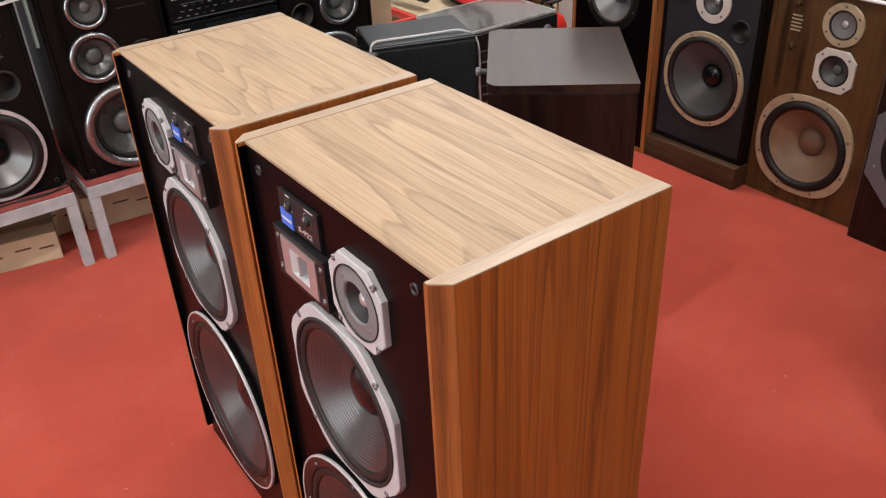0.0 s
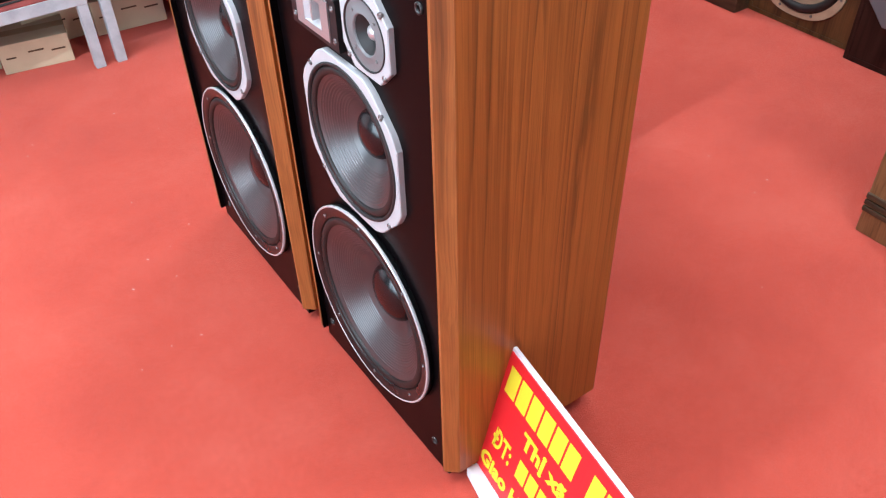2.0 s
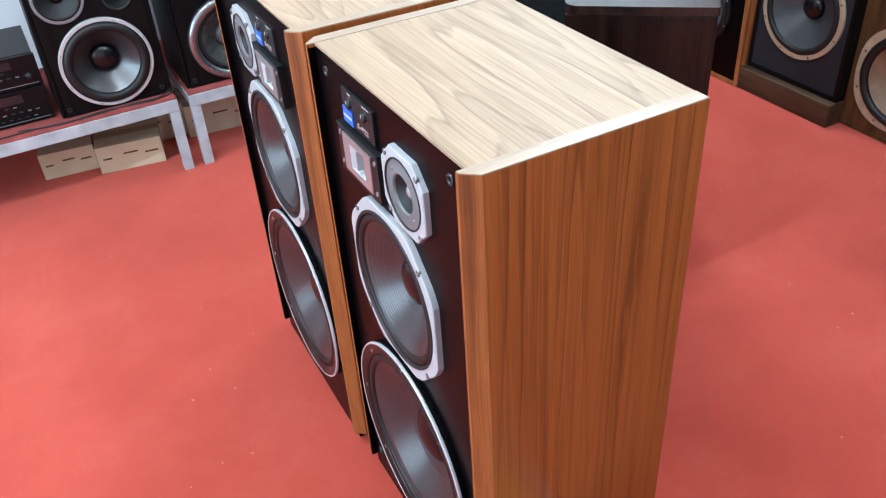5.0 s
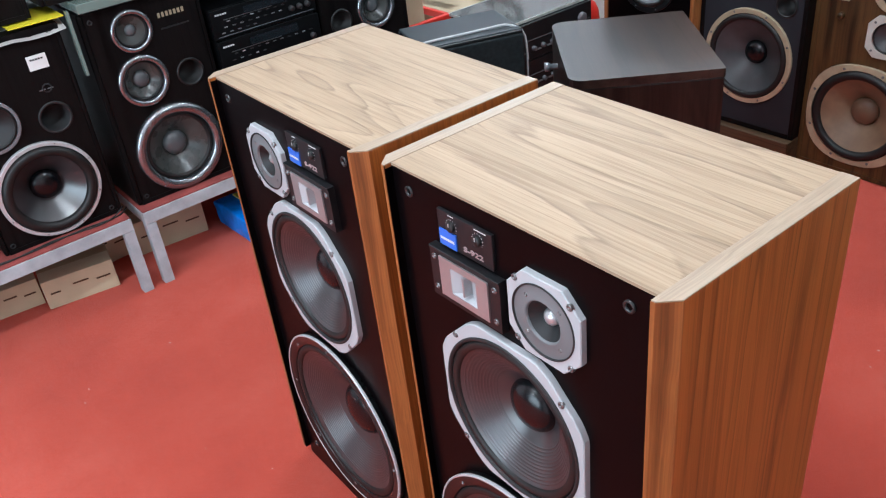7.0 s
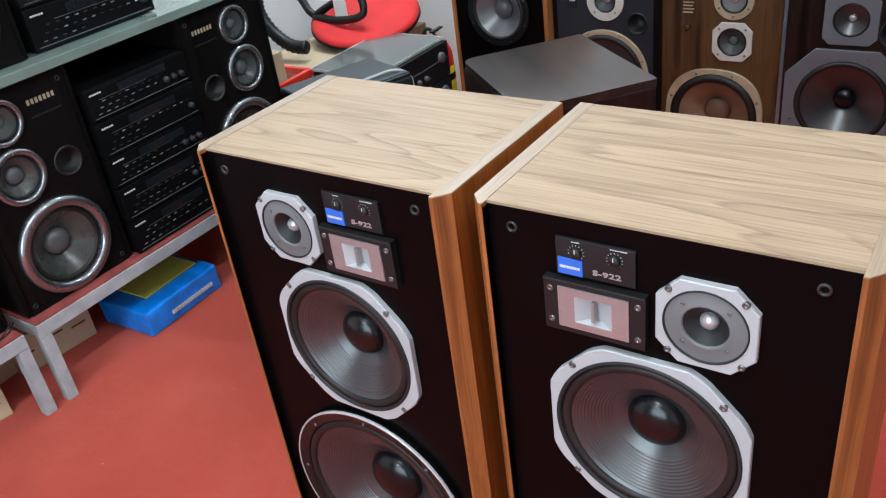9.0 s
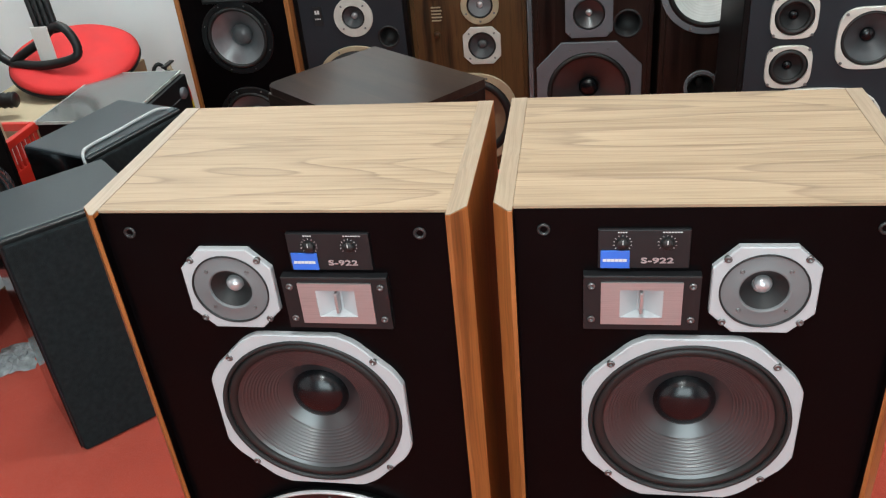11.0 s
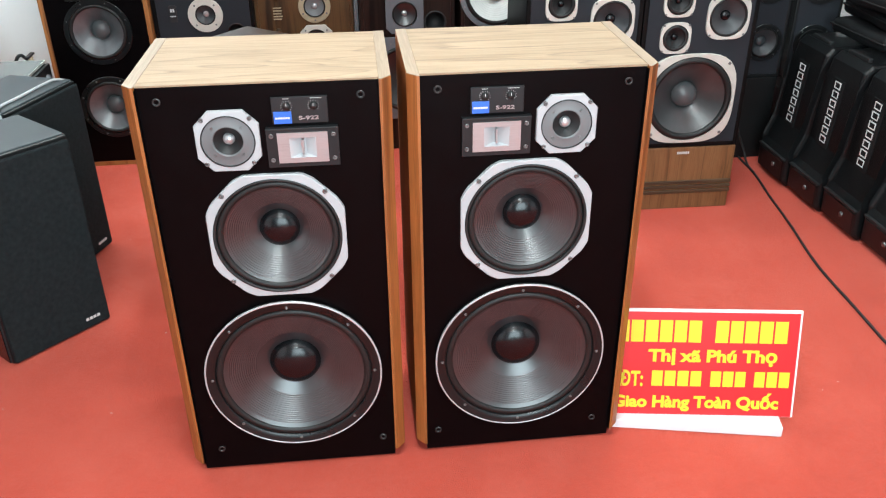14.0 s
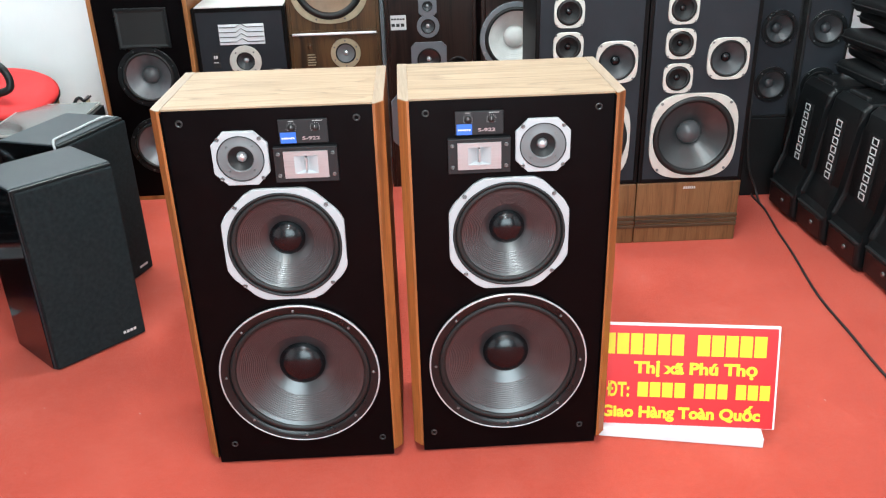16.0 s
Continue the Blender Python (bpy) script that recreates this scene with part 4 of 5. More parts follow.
# glossy black tall cabinet with small units over a large one
bs = thing("tall_black_loudspeaker", pose(2.99, 1.468, 0), "tall dark gloss loudspeaker with a stack of units", "loudspeaker", "back row")
cabinet(bs, 0.42, 0.38, 0.0, 1.15, "rosewood", "rosewood", [(0.012, 0.34, 0.155), (0.012, 0.628, 0.052), (0.012, 0.782, 0.036), (0.012, 0.872, 0.026), (-0.122, 0.588, 0.044)], 0.018)
driver(bs, "woofer", 0.012, 0.34, "oct", 0.188, 0.09, 0.152, "grey_frame", "paper", "cap", 0.010, 0.055, 0.24, screws=8, screw_r=0.174, label="woofer in a grey cut-corner frame")
driver(bs, "midrange", 0.012, 0.628, "oct", 0.083, 0.022, 0.056, "grey_frame", "paper", "dome", 0.008, 0.02, 0.22, screws=4, screw_r=0.096, n=36)
driver(bs, "tweeter", 0.012, 0.782, "round", 0.052, 0, 0.034, "grey_frame", "paper_grey", "dome", 0.006, 0.012, 0.32, screws=4, n=36)
driver(bs, "super_tweeter", 0.012, 0.872, "oct", 0.042, 0.014, 0.024, "grey_frame", "paper_grey", "dome", 0.006, 0.01, 0.32, screws=4, n=30, screw_r=0.046)
port(bs, -0.122, 0.588, 0.042, "gasket")
lp = part("label_plate", box(-0.003, 0.0, 0.112, 0.184, 0.770, 0.836), "ink", bs, "small pale rating label")
bars(lp, 0.180, 0.815, 0.064, 0.008, 5, "socket", x=-0.003)
bars(lp, 0.180, 0.785, 0.064, 0.014, 3, "socket", x=-0.003)

# cabinet with a white cone, half hidden
ws = thing("white_cone_loudspeaker", pose(2.93, 1.030, 0), "dark loudspeaker with a white cone and chrome rings", "loudspeaker", "back row")
cabinet(ws, 0.42, 0.38, 0.0, 1.15, "rosewood", "rosewood", [(0.052, 0.725, 0.146), (0.06, 0.37, 0.050)], 0.018)
driver(ws, "woofer", 0.052, 0.725, "round", 0.165, 0, 0.143, "rim", "paper_white", "paper_white", 0.012, 0.05, 0.36, ribs=5, screws=8, label="woofer with a white cone", cap_out=0.6)
driver(ws, "port_ring", 0.06, 0.37, "round", 0.060, 0, 0.048, "rim", "socket", "socket", 0.008, 0.05, 0.4, screws=4, n=36)


# pair of blue-black loudspeakers with bowed champagne frames on walnut plinths
def kit_speaker(x, y, label):
    k = thing("four_way_loudspeaker", pose(x, y, 0, 0, 0, -1.2), label, "loudspeaker", "pair of four-way loudspeakers")
    holes = [(0.005, 0.460, 0.166), (-0.10, 0.764, 0.074)] + [(0.088, z, 0.0505) for z in (0.694, 0.826, 0.956)]
    cabinet(k, 0.424, 0.40, 0.266, 1.20, "black_ash", "navy_baffle", holes, 0.016, 0.003, 0.001)
    p = part("plinth", box(-0.002, 0.40, -0.212, 0.212, 0.0, 0.264, 0.004), "walnut_red", k, "red-brown walnut plinth")
    for z in (0.068, 0.088, 0.108):
        part("rib", box(-0.008, 0.0, -0.213, 0.213, z, z + 0.015, 0.003), "dark_plinth", p)
    bars(p, 0.022, 0.236, 0.05, 0.010, 6, "ink", x=-0.002)
    driver(k, "woofer", 0.005, 0.460, "bow", 0.174, 3.3, 0.163, "champagne", "paper_dark", "cap_grey", 0.010, 0.065, 0.30, roll=0.16, screws=4, screw_r=0.191, label="woofer in a bowed champagne frame", cap_out=0.8, screw_size=0.006)
    driver(k, "midrange", -0.10, 0.764, "bow", 0.0805, 3.6, 0.071, "champagne", "paper_grey", "cap", 0.008, 0.03, 0.26, screws=4, screw_r=0.089, n=40)
    for z in (0.694, 0.826, 0.956):
        driver(k, "tweeter", 0.088, z, "bow", 0.0575, 3.7, 0.0485, "champagne", "gasket", "cap", 0.008, 0.014, 0.25, screws=4, screw_r=0.066, n=36, roll=0.3)
    return k


kit_speaker(2.206, 0.462, "four-way loudspeaker with champagne frames beside black enclosures")
kit_speaker(2.215, 0.890, "four-way loudspeaker with champagne frames on a walnut plinth")


# slim grey column loudspeakers in the corner
def column(x, y, turn):
    c = thing("column_loudspeaker", pose(x, y, 0, 0, 0, turn), "slim charcoal column loudspeaker with a line of units", "loudspeaker", "column loudspeakers")
    zs = (0.53, 0.775, 1.02)
    cabinet(c, 0.19, 0.20, 0.38, 1.20, "black_vinyl", "navy_baffle", [(0, z, 0.066) for z in zs], 0.012)
    part("lower_case", box(0.0, 0.20, -0.095, 0.095, 0.0, 0.378, 0.006), "black_vinyl", c)
    for z in zs:
        driver(c, "mid_bass", 0, z, "round", 0.080, 0, 0.064, "drum", "paper_grey", "paper_grey", 0.006, 0.03, 0.34, screws=4, n=36)
    return c


column(2.67, -0.032, 0)
column(2.63, -0.228, -8)

# ---- floor-standing things behind the pair ----
ts = thing("turned_loudspeaker", pose(1.959, 2.022, 0, 0, 0, 140), "dark rosewood loudspeaker cabinet with glossy top, turned away", "loudspeaker")
part("cabinet_body", box(-0.178, 0.178, -0.218, 0.218, 0.0, 0.763, 0.004), "rosewood", ts)
bm = bmesh.new()
pts = []
for cx, cy, r in ((0.180, 0.220, 0.004), (-0.180, 0.220, 0.004), (-0.180, -0.220, 0.004), (0.180, -0.220, 0.004)):
    sx, sy = math.copysign(1, cx), math.copysign(1, cy)
    a0 = {(1, 1): 0, (-1, 1): 90, (-1, -1): 180, (1, -1): 270}[(int(sx), int(sy))]
    r = 0.035 if (sx, sy) in ((1, 1), (1, -1)) else 0.006
    for i in range(7):
        a = math.radians(a0 + 15 * i)
        pts.append((cx - sx * r + r * math.cos(a), cy - sy * r + r * math.sin(a)))
lo = [bm.verts.new((x, y, 0.764)) for x, y in pts]
hi = [bm.verts.new((x, y, 0.785)) for x, y in pts]
bm.faces.new(hi)
bm.faces.new(lo)
for i in range(len(pts)):
    bm.faces.new((lo[i], lo[(i + 1) % len(pts)], hi[(i + 1) % len(pts)], hi[i]))
part("top_board", bm, "rosewood_top", ts, "glossy dark wooden top")
part("terminal_post", lathe([(0.008, 0.0), (0.008, 0.02), (0.012, 0.022), (0.012, 0.035), (0, 0.036)], 0, 0, 14), "rim", ts).data.transform(Matrix.Translation((0.179, -0.06, 0.72)) @ Matrix.Rotation(math.pi, 4, 'Z'))


def grille_speaker(m, w, d, h, label):
    s = thing("bookshelf_loudspeaker", m, label, "loudspeaker", "pair of grille-fronted loudspeakers")
    part("cabinet_body", box(0.0, d, -w / 2, w / 2, 0.0, h, 0.006), "sony_top", s)
    for k in (-1, 1):
        part("side_panel", box(0.001, d - 0.004, k * (w / 2 + 0.0015) - 0.0012, k * (w / 2 + 0.0015) + 0.0012, 0.003, h - 0.006), "gloss_black", s, "glossy black side panel")
    part("front_frame", box(-0.012, 0.001, -w / 2 + 0.002, w / 2 - 0.002, 0.003, h - 0.004, 0.004), "black_plastic", s)
    part("grille", box(-0.026, -0.012, -w / 2 + 0.004, w / 2 - 0.004, 0.006, h - 0.012, 0.008, 3), "grille", s, "black cloth grille")
    bars(s, -w / 2 + 0.085, 0.035, 0.05, 0.009, 4, "ink", x=-0.0265)
    return s


grille_speaker(pose(1.563, 2.680, 0, 0, 0, 45.5), 0.325, 0.262, 0.635, "black loudspeaker with cloth grille standing on the carpet")
s2 = grille_speaker(pose(2.038, 2.745, 0, 0, 0, 70), 0.355, 0.245, 0.635, "black loudspeaker with cloth grille and a grey cable on top")
cb = tube("cable", [(1.878, 2.815, 0.50), (1.869, 2.807, 0.60), (1.883, 2.815, 0.640), (1.933, 2.82, 0.641), (2.02, 2.79, 0.641), (2.12, 2.76, 0.641), (2.185, 2.725, 0.641), (2.222, 2.690, 0.60), (2.222, 2.684, 0.45), (2.235, 2.70, 0.33), (2.26, 2.75, 0.18), (2.29, 2.80, 0.02), (2.34, 2.84, 0.006)], 0.0045, "cable_grey")
tagged(cb, "grey mains cable draped over the loudspeaker", "cable")

# amplifier stack under a scuffed smoked cover, on a carton
st = thing("carton", pose(2.62, 3.12, 0), "brown cardboard carton under the amplifier", "carton")
part("box_body", box(-0.22, 0.22, -0.14, 0.20, 0.0, 0.235, 0.004), "card", st)
for k, (z, h) in enumerate(((0.237, 0.13), (0.369, 0.145))):
    am = thing("amplifier", pose(2.622, 2.975, z, 0, 0, 90), "black stereo amplifier with a row of knobs", "amplifier", "amplifier stack")
    part("case", box(0.004, 0.33, -0.225, 0.225, 0.0, h, 0.003), "component", am)
    part("front_panel", box(-0.010, 0.004, -0.228, 0.228, 0.002, h - 0.002, 0.002), "panel", am)
    for i in range(5):
        part("button_row", box(-0.0135, -0.009, 0.20 - i * 0.07, 0.235 - i * 0.07 - 0.0, 0.03, 0.036), "tweet_face", am)
    part("trim_line", box(-0.0115, -0.009, -0.22, 0.22, h * 0.52, h * 0.52 + 0.003), "rim", am)
    part("volume_knob", lathe([(0.022, 0.008), (0.021, 0.020), (0.018, 0.023), (0, 0.023)], -0.17, h * 0.62, 28), "grey_frame", am)
    for i in range(4):
        part("knob", lathe([(0.010, 0.008), (0.009, 0.022), (0, 0.023)], -0.05 + i * 0.05, h * 0.3, 16), "grey_frame", am)
cv = part("dust_cover", box(2.392, 2.852, 2.985, 3.305, 0.5145, 0.524, 0.003), "smoke_cover", None)
for q in ((2.392, 2.852, 2.981, 2.9845), (2.392, 2.852, 3.3055, 3.309), (2.3885, 2.3915, 2.985, 3.305), (2.8525, 2.8555, 2.985, 3.305)):
    part("worn_edge", box(*q, 0.5147, 0.5246), "scuffed_edge", cv)
tagged(cv, "scuffed smoked dust cover lying on the amplifier", "dust cover")

# cartons and the tipped office chair behind
cr = thing("carton", pose(2.86, 3.50, 0), "pale cardboard carton carrying the chair", "carton")
part("box_body", box(-0.36, 0.30, -0.20, 0.22, 0.0, 0.475, 0.006), "card_pale", cr)
part("flap", box(-0.36, 0.30, -0.215, -0.202, 0.30, 0.474, 0.003), "card", cr)
ch = thing("office_chair", pose(2.93, 3.455, 0.478), "red office chair seat with black armrest, lying on a carton", "chair")
TIP = Matrix.Translation((0, 0, 0.055)) @ Matrix.Rotation(radians(9), 4, 'X') @ Matrix.Rotation(radians(-11), 4, 'Y')
LAID = TIP @ Matrix.Rotation(radians(90), 4, 'Y') @ Matrix.Diagonal((1, 1.0, 1.08, 1))
bm = lathe([(0.0, 0.036), (0.09, 0.054), (0.165, 0.060), (0.215, 0.053), (0.234, 0.040), (0.229, 0.026), (0.19, 0.018), (0.0, 0.016)], -0.018, 0, 56)
bmesh.ops.transform(bm, matrix=LAID, verts=bm.verts)
part("seat", bm, "seat_red", ch, "round red fabric seat")
bm = lathe([(0.0, -0.004), (0.19, 0.0), (0.230, 0.010), (0.237, 0.024), (0.19, 0.026)], -0.018, 0, 56)
bmesh.ops.transform(bm, matrix=LAID, verts=bm.verts)
part("seat_shell", bm, "black_plastic", ch)
tube("armrest", [(-0.13, 0.16, 0.115), (-0.12, 0.10, 0.150), (-0.10, 0.036, 0.185), (-0.10, -0.04, 0.238), (-0.12, -0.098, 0.226), (-0.13, -0.124, 0.165), (-0.14, -0.10, 0.128), (-0.15, 0.017, 0.110), (-0.13, 0.16, 0.115)], 0.017, "black_plastic", ch, 10)
tube("arm_support", [(-0.13, 0.15, 0.112), (-0.13, 0.19, 0.140), (-0.12, 0.23, 0.185), (-0.12, 0.30, 0.26)], 0.017, "black_plastic", ch, 10)
for i in range(4):
    tube("back_strut", [(-0.10, -0.045 + 0.024 * i, 0.215), (-0.085, -0.03 + 0.024 * i, 0.33), (-0.05, 0.0 + 0.026 * i, 0.55)], 0.012, "black_plastic", ch, 8)
part("tag", box(-0.135, -0.130, -0.030, 0.036, 0.120, 0.248), "paper_sheet", ch, "white paper tag")
tube("gaiter", [(-0.36, 0.25, 0.26), (-0.37, 0.24, 0.19), (-0.37, 0.18, 0.11), (-0.37, 0.095, 0.065), (-0.36, 0.02, 0.060)], 0.024, "black_plastic", ch, 12, 8, 0.22)
part("lever", box(-0.39, -0.33, 0.23, 0.27, 0.255, 0.29, 0.008), "black_plastic", ch)

low = thing("carton", pose(2.30, 3.46, 0), "brown carton under the red crate", "carton")
part("box_body", box(-0.13, 0.10, -0.15, 0.22, 0.0, 0.330, 0.004), "card", low)
bk = thing("crate", pose(2.30, 3.45, 0.332), "red plastic crate with slatted sides", "crate")
for nm, q in (("rim", (-0.12, 0.10, -0.150, -0.128)), ("rim", (-0.12, 0.10, 0.178, 0.20)), ("rim", (-0.12, -0.10, -0.127, 0.177)), ("rim", (0.08, 0.10, -0.127, 0.177))):
    part(nm, box(*q, 0.165, 0.192, 0.004), "crate", bk)
for i in range(9):
    part("slat", box(-0.115 + i * 0.0245, -0.107 + i * 0.0245, -0.145, -0.135, 0.085, 0.164), "crate", bk)
    part("slat", box(-0.115, -0.107, -0.12 + i * 0.034, -0.112 + i * 0.034, 0.085, 0.164), "crate", bk)
part("floor_panel", box(-0.115, 0.095, -0.145, 0.195, 0.0, 0.085, 0.004), "crate", bk)
part("paper_bundle", box(-0.095, 0.075, -0.12, 0.17, 0.086, 0.15, 0.02), "paper_sheet", bk)

fx = thing("fire_extinguisher", pose(2.922, 3.060, 0) @ Matrix.Diagonal((1, 1, 1.08, 1)), "red fire extinguisher with a yellow printed label", "fire extinguisher")


def upright(profile, n=28):
    bm = lathe(profile, 0, 0, n)
    bmesh.ops.transform(bm, matrix=Matrix.Rotation(radians(90), 4, 'Y'), verts=bm.verts)
    return bm


part("cylinder", upright([(0, 0.0), (0.053, 0.0), (0.056, 0.008), (0.056, 0.375), (0.052, 0.405), (0.040, 0.430), (0.024, 0.444), (0.017, 0.448), (0, 0.448)]), "crate", fx)
part("label_band", upright([(0.0564, 0.13), (0.0570, 0.132), (0.0570, 0.345), (0.0564, 0.347)]), "yellow", fx, "yellow printed label")
part("strap", upright([(0.0572, 0.290), (0.0588, 0.293), (0.0588, 0.315), (0.0572, 0.318)]), "black_plastic", fx)
part("valve", upright([(0.014, 0.448), (0.014, 0.466), (0.010, 0.471), (0.010, 0.484), (0, 0.484)], 16), "gold", fx)
part("lever", box(-0.045, 0.035, -0.009, 0.009, 0.485, 0.493, 0.003), "black_plastic", fx)
part("grip", box(-0.050, 0.010, -0.008, 0.008, 0.464, 0.471, 0.003), "black_plastic", fx)
tube("hose", [(0.0, 0.010, 0.468), (-0.020, 0.030, 0.495), (-0.030, 0.052, 0.47), (-0.032, 0.060, 0.40), (-0.030, 0.064, 0.25)], 0.007, "black_plastic", fx, 8, 6)
pb = thing("carton", pose(2.32, 3.52, 0), "pale carton standing at the end of the bench", "carton")
part("box_body", box(-0.12, -0.01, -0.16, 0.25, 0.0, 0.62, 0.004), "card_pale", pb)

# ---- bench along the left wall ----
BF = 3.186           # front edge of the benches
BT = 0.278           # their top


def bench(x0, x1):
    b = thing("bench", pose(0, 0, 0), "low white-enamelled steel bench with a red carpet top", "bench", "benches along the wall")
    part("front_rail", box(x0, x1, BF, BF + 0.035, BT - 0.045, BT - 0.003, 0.002), "bench", b)
    part("back_rail", box(x0, x1, 3.74, 3.775, BT - 0.045, BT - 0.003, 0.002), "bench", b)
    for x in (x0, x1 - 0.035):
        part("end_rail", box(x, x + 0.035, BF + 0.036, 3.739, BT - 0.045, BT - 0.003, 0.002), "bench", b)
        for y in (BF + 0.0005, 3.74):
            part("leg", box(x + 0.0005, x + 0.0345, y, y + 0.034, 0.0, BT - 0.046, 0.002), "bench", b)
    part("top_sheet", box(x0 + 0.002, x1 - 0.002, BF + 0.004, 3.774, BT - 0.0028, BT + 0.002), "carpet_dull", b, "dusty red carpet offcut")


bench(-0.45, 0.932)
bench(0.972, 2.19)
BZ = BT + 0.003
WALL = 90


def mini_system_speaker(x, label, side=1, z=BZ):
    k = thing("stereo_loudspeaker", pose(x, 3.234, z, 0, 0, WALL), label, "loudspeaker", "bench loudspeakers")
    cabinet(k, 0.375, 0.30, 0.0, 0.628, "black_ash", "black_ash", [(0.0, 0.148, 0.121), (0.052 * side, 0.390, 0.064), (0.044 * side, 0.545, 0.048), (-0.100 * side, 0.372, 0.039)], 0.014, 0.012, 0.004)
    chrome_unit(k, "woofer", 0.0, 0.148, 0.147, "poly", "cap_grey", 0.36, label="woofer with a smoky cone and chrome ring")
    chrome_unit(k, "midrange", 0.052 * side, 0.390, 0.081, "poly", "cap_grey", 0.42, 0.02, n=44)
    chrome_unit(k, "tweeter", 0.044 * side, 0.545, 0.065, "poly", "cap_grey", 0.34, 0.008, n=40)
    port(k, -0.100 * side, 0.372, 0.037, "socket")
    bars(k, -0.045 if side > 0 else 0.135, 0.560, 0.090, 0.014, 7, "gold", x=-0.001, gap=0.4)
    bars(k, -0.045 if side > 0 else 0.135, 0.523, 0.095, 0.005, 9, "gasket", x=-0.001, gap=0.2)
    for sy in (-1, 1):
        for zz in (0.025, 0.60):
            part("grille_socket", lathe([(0.008, -0.001), (0.008, 0.003), (0.005, 0.004), (0.004, -0.004), (0, -0.004)], sy * 0.155, zz, 16), "gasket", k)
    return k


mini_system_speaker(1.170, "black stereo loudspeaker with chrome rings on the bench")
mini_system_speaker(1.952, "black stereo loudspeaker with chrome rings beside the hi-fi rack", -1)

sp = thing("stereo_loudspeaker", pose(0.748, 3.252, BZ, 0, 0, WALL), "black loudspeaker with a white label and silver rings", "loudspeaker", "bench loudspeakers")
cabinet(sp, 0.372, 0.30, 0.0, 0.625, "black_ash", "black_ash", [(-0.004, 0.158, 0.144), (0.085, 0.390, 0.072), (0.085, 0.555, 0.057), (-0.092, 0.362, 0.042)], 0.014, 0.008, 0.003)
driver(sp, "woofer", -0.004, 0.158, "round", 0.150, 0, 0.139, "white_rim", "paper", "cap", 0.014, 0.055, 0.34, screws=8, label="woofer with a smoky cone and silver ring", n=56, cap_out=0.5, screw_size=0.002, roll=0.24)
driver(sp, "midrange", 0.085, 0.390, "round", 0.080, 0, 0.070, "rim", "gasket", "cap", 0.010, 0.03, 0.30, screws=0, n=44)
driver(sp, "tweeter", 0.085, 0.555, "round", 0.068, 0, 0.055, "rim", "gasket", "dome", 0.010, 0.015, 0.3, screws=0, n=40)
port(sp, -0.092, 0.362, 0.040, "gasket")
lbp = part("label_plate", box(-0.004, 0.0, -0.125, -0.070, 0.510, 0.552, 0.001), "paper_sheet", sp, "white paper label")
bars(lbp, -0.078, 0.538, 0.038, 0.005, 5, "gasket", x=-0.004)
lg = part("emblem", lathe([(0.014, 0), (0.014, 0.002), (0.010, 0.002), (0.010, 0.0)], -0.098, 0.452, 18), "gasket", sp)
bars(lg, -0.075, 0.448, 0.046, 0.003, 2, "tweet_face", x=-0.001)
for sy in (-1, 1):
    for zz in (0.025, 0.60):
        part("grille_socket", lathe([(0.008, -0.001), (0.008, 0.003), (0.005, 0.004), (0.004, -0.004), (0, -0.004)], sy * 0.155, zz, 16), "gasket", sp)
sheet = bmesh.new()
for i in range(9):
    for j in range(5):
        sheet.verts.new((0.55 + i * 0.05, 3.235 + j * 0.085, 0.911 + 0.004 * math.sin(i * 1.7 + j) - (0.030 if j == 0 else 0)))
sheet.verts.ensure_lookup_table()
for i in range(8):
    for j in range(4):
        sheet.faces.new([sheet.verts[i * 5 + j], sheet.verts[(i + 1) * 5 + j], sheet.verts[(i + 1) * 5 + j + 1], sheet.verts[i * 5 + j + 1]])
bmesh.ops.solidify(sheet, geom=list(sheet.faces), thickness=0.002)
nsp = thing("newspaper", pose(0, 0, 0), "white and yellow paper sheet lying on the loudspeaker", "paper")
part("sheet", sheet, "paper_sheet", nsp)
part("coloured_corner", box(0.80, 0.955, 3.24, 3.42, 0.917, 0.920, 0.001), "yellow", nsp, "orange-yellow printed corner")

for k, pts in enumerate(([(0.30, 3.215, 0.284), (0.48, 3.222, 0.284), (0.62, 3.212, 0.284), (0.78, 3.226, 0.284), (0.90, 3.22, 0.284), (0.95, 3.26, 0.284)],
                        [(0.42, 3.24, 0.284), (0.55, 3.21, 0.284), (0.70, 3.228, 0.284), (0.86, 3.212, 0.284), (0.935, 3.24, 0.30)])):
    w = tube("speaker_wire", pts, 0.0022, "cable_black", None, 6, 6)
    tagged(w, "thin black wire lying along the bench edge", "wire", "bench wires")

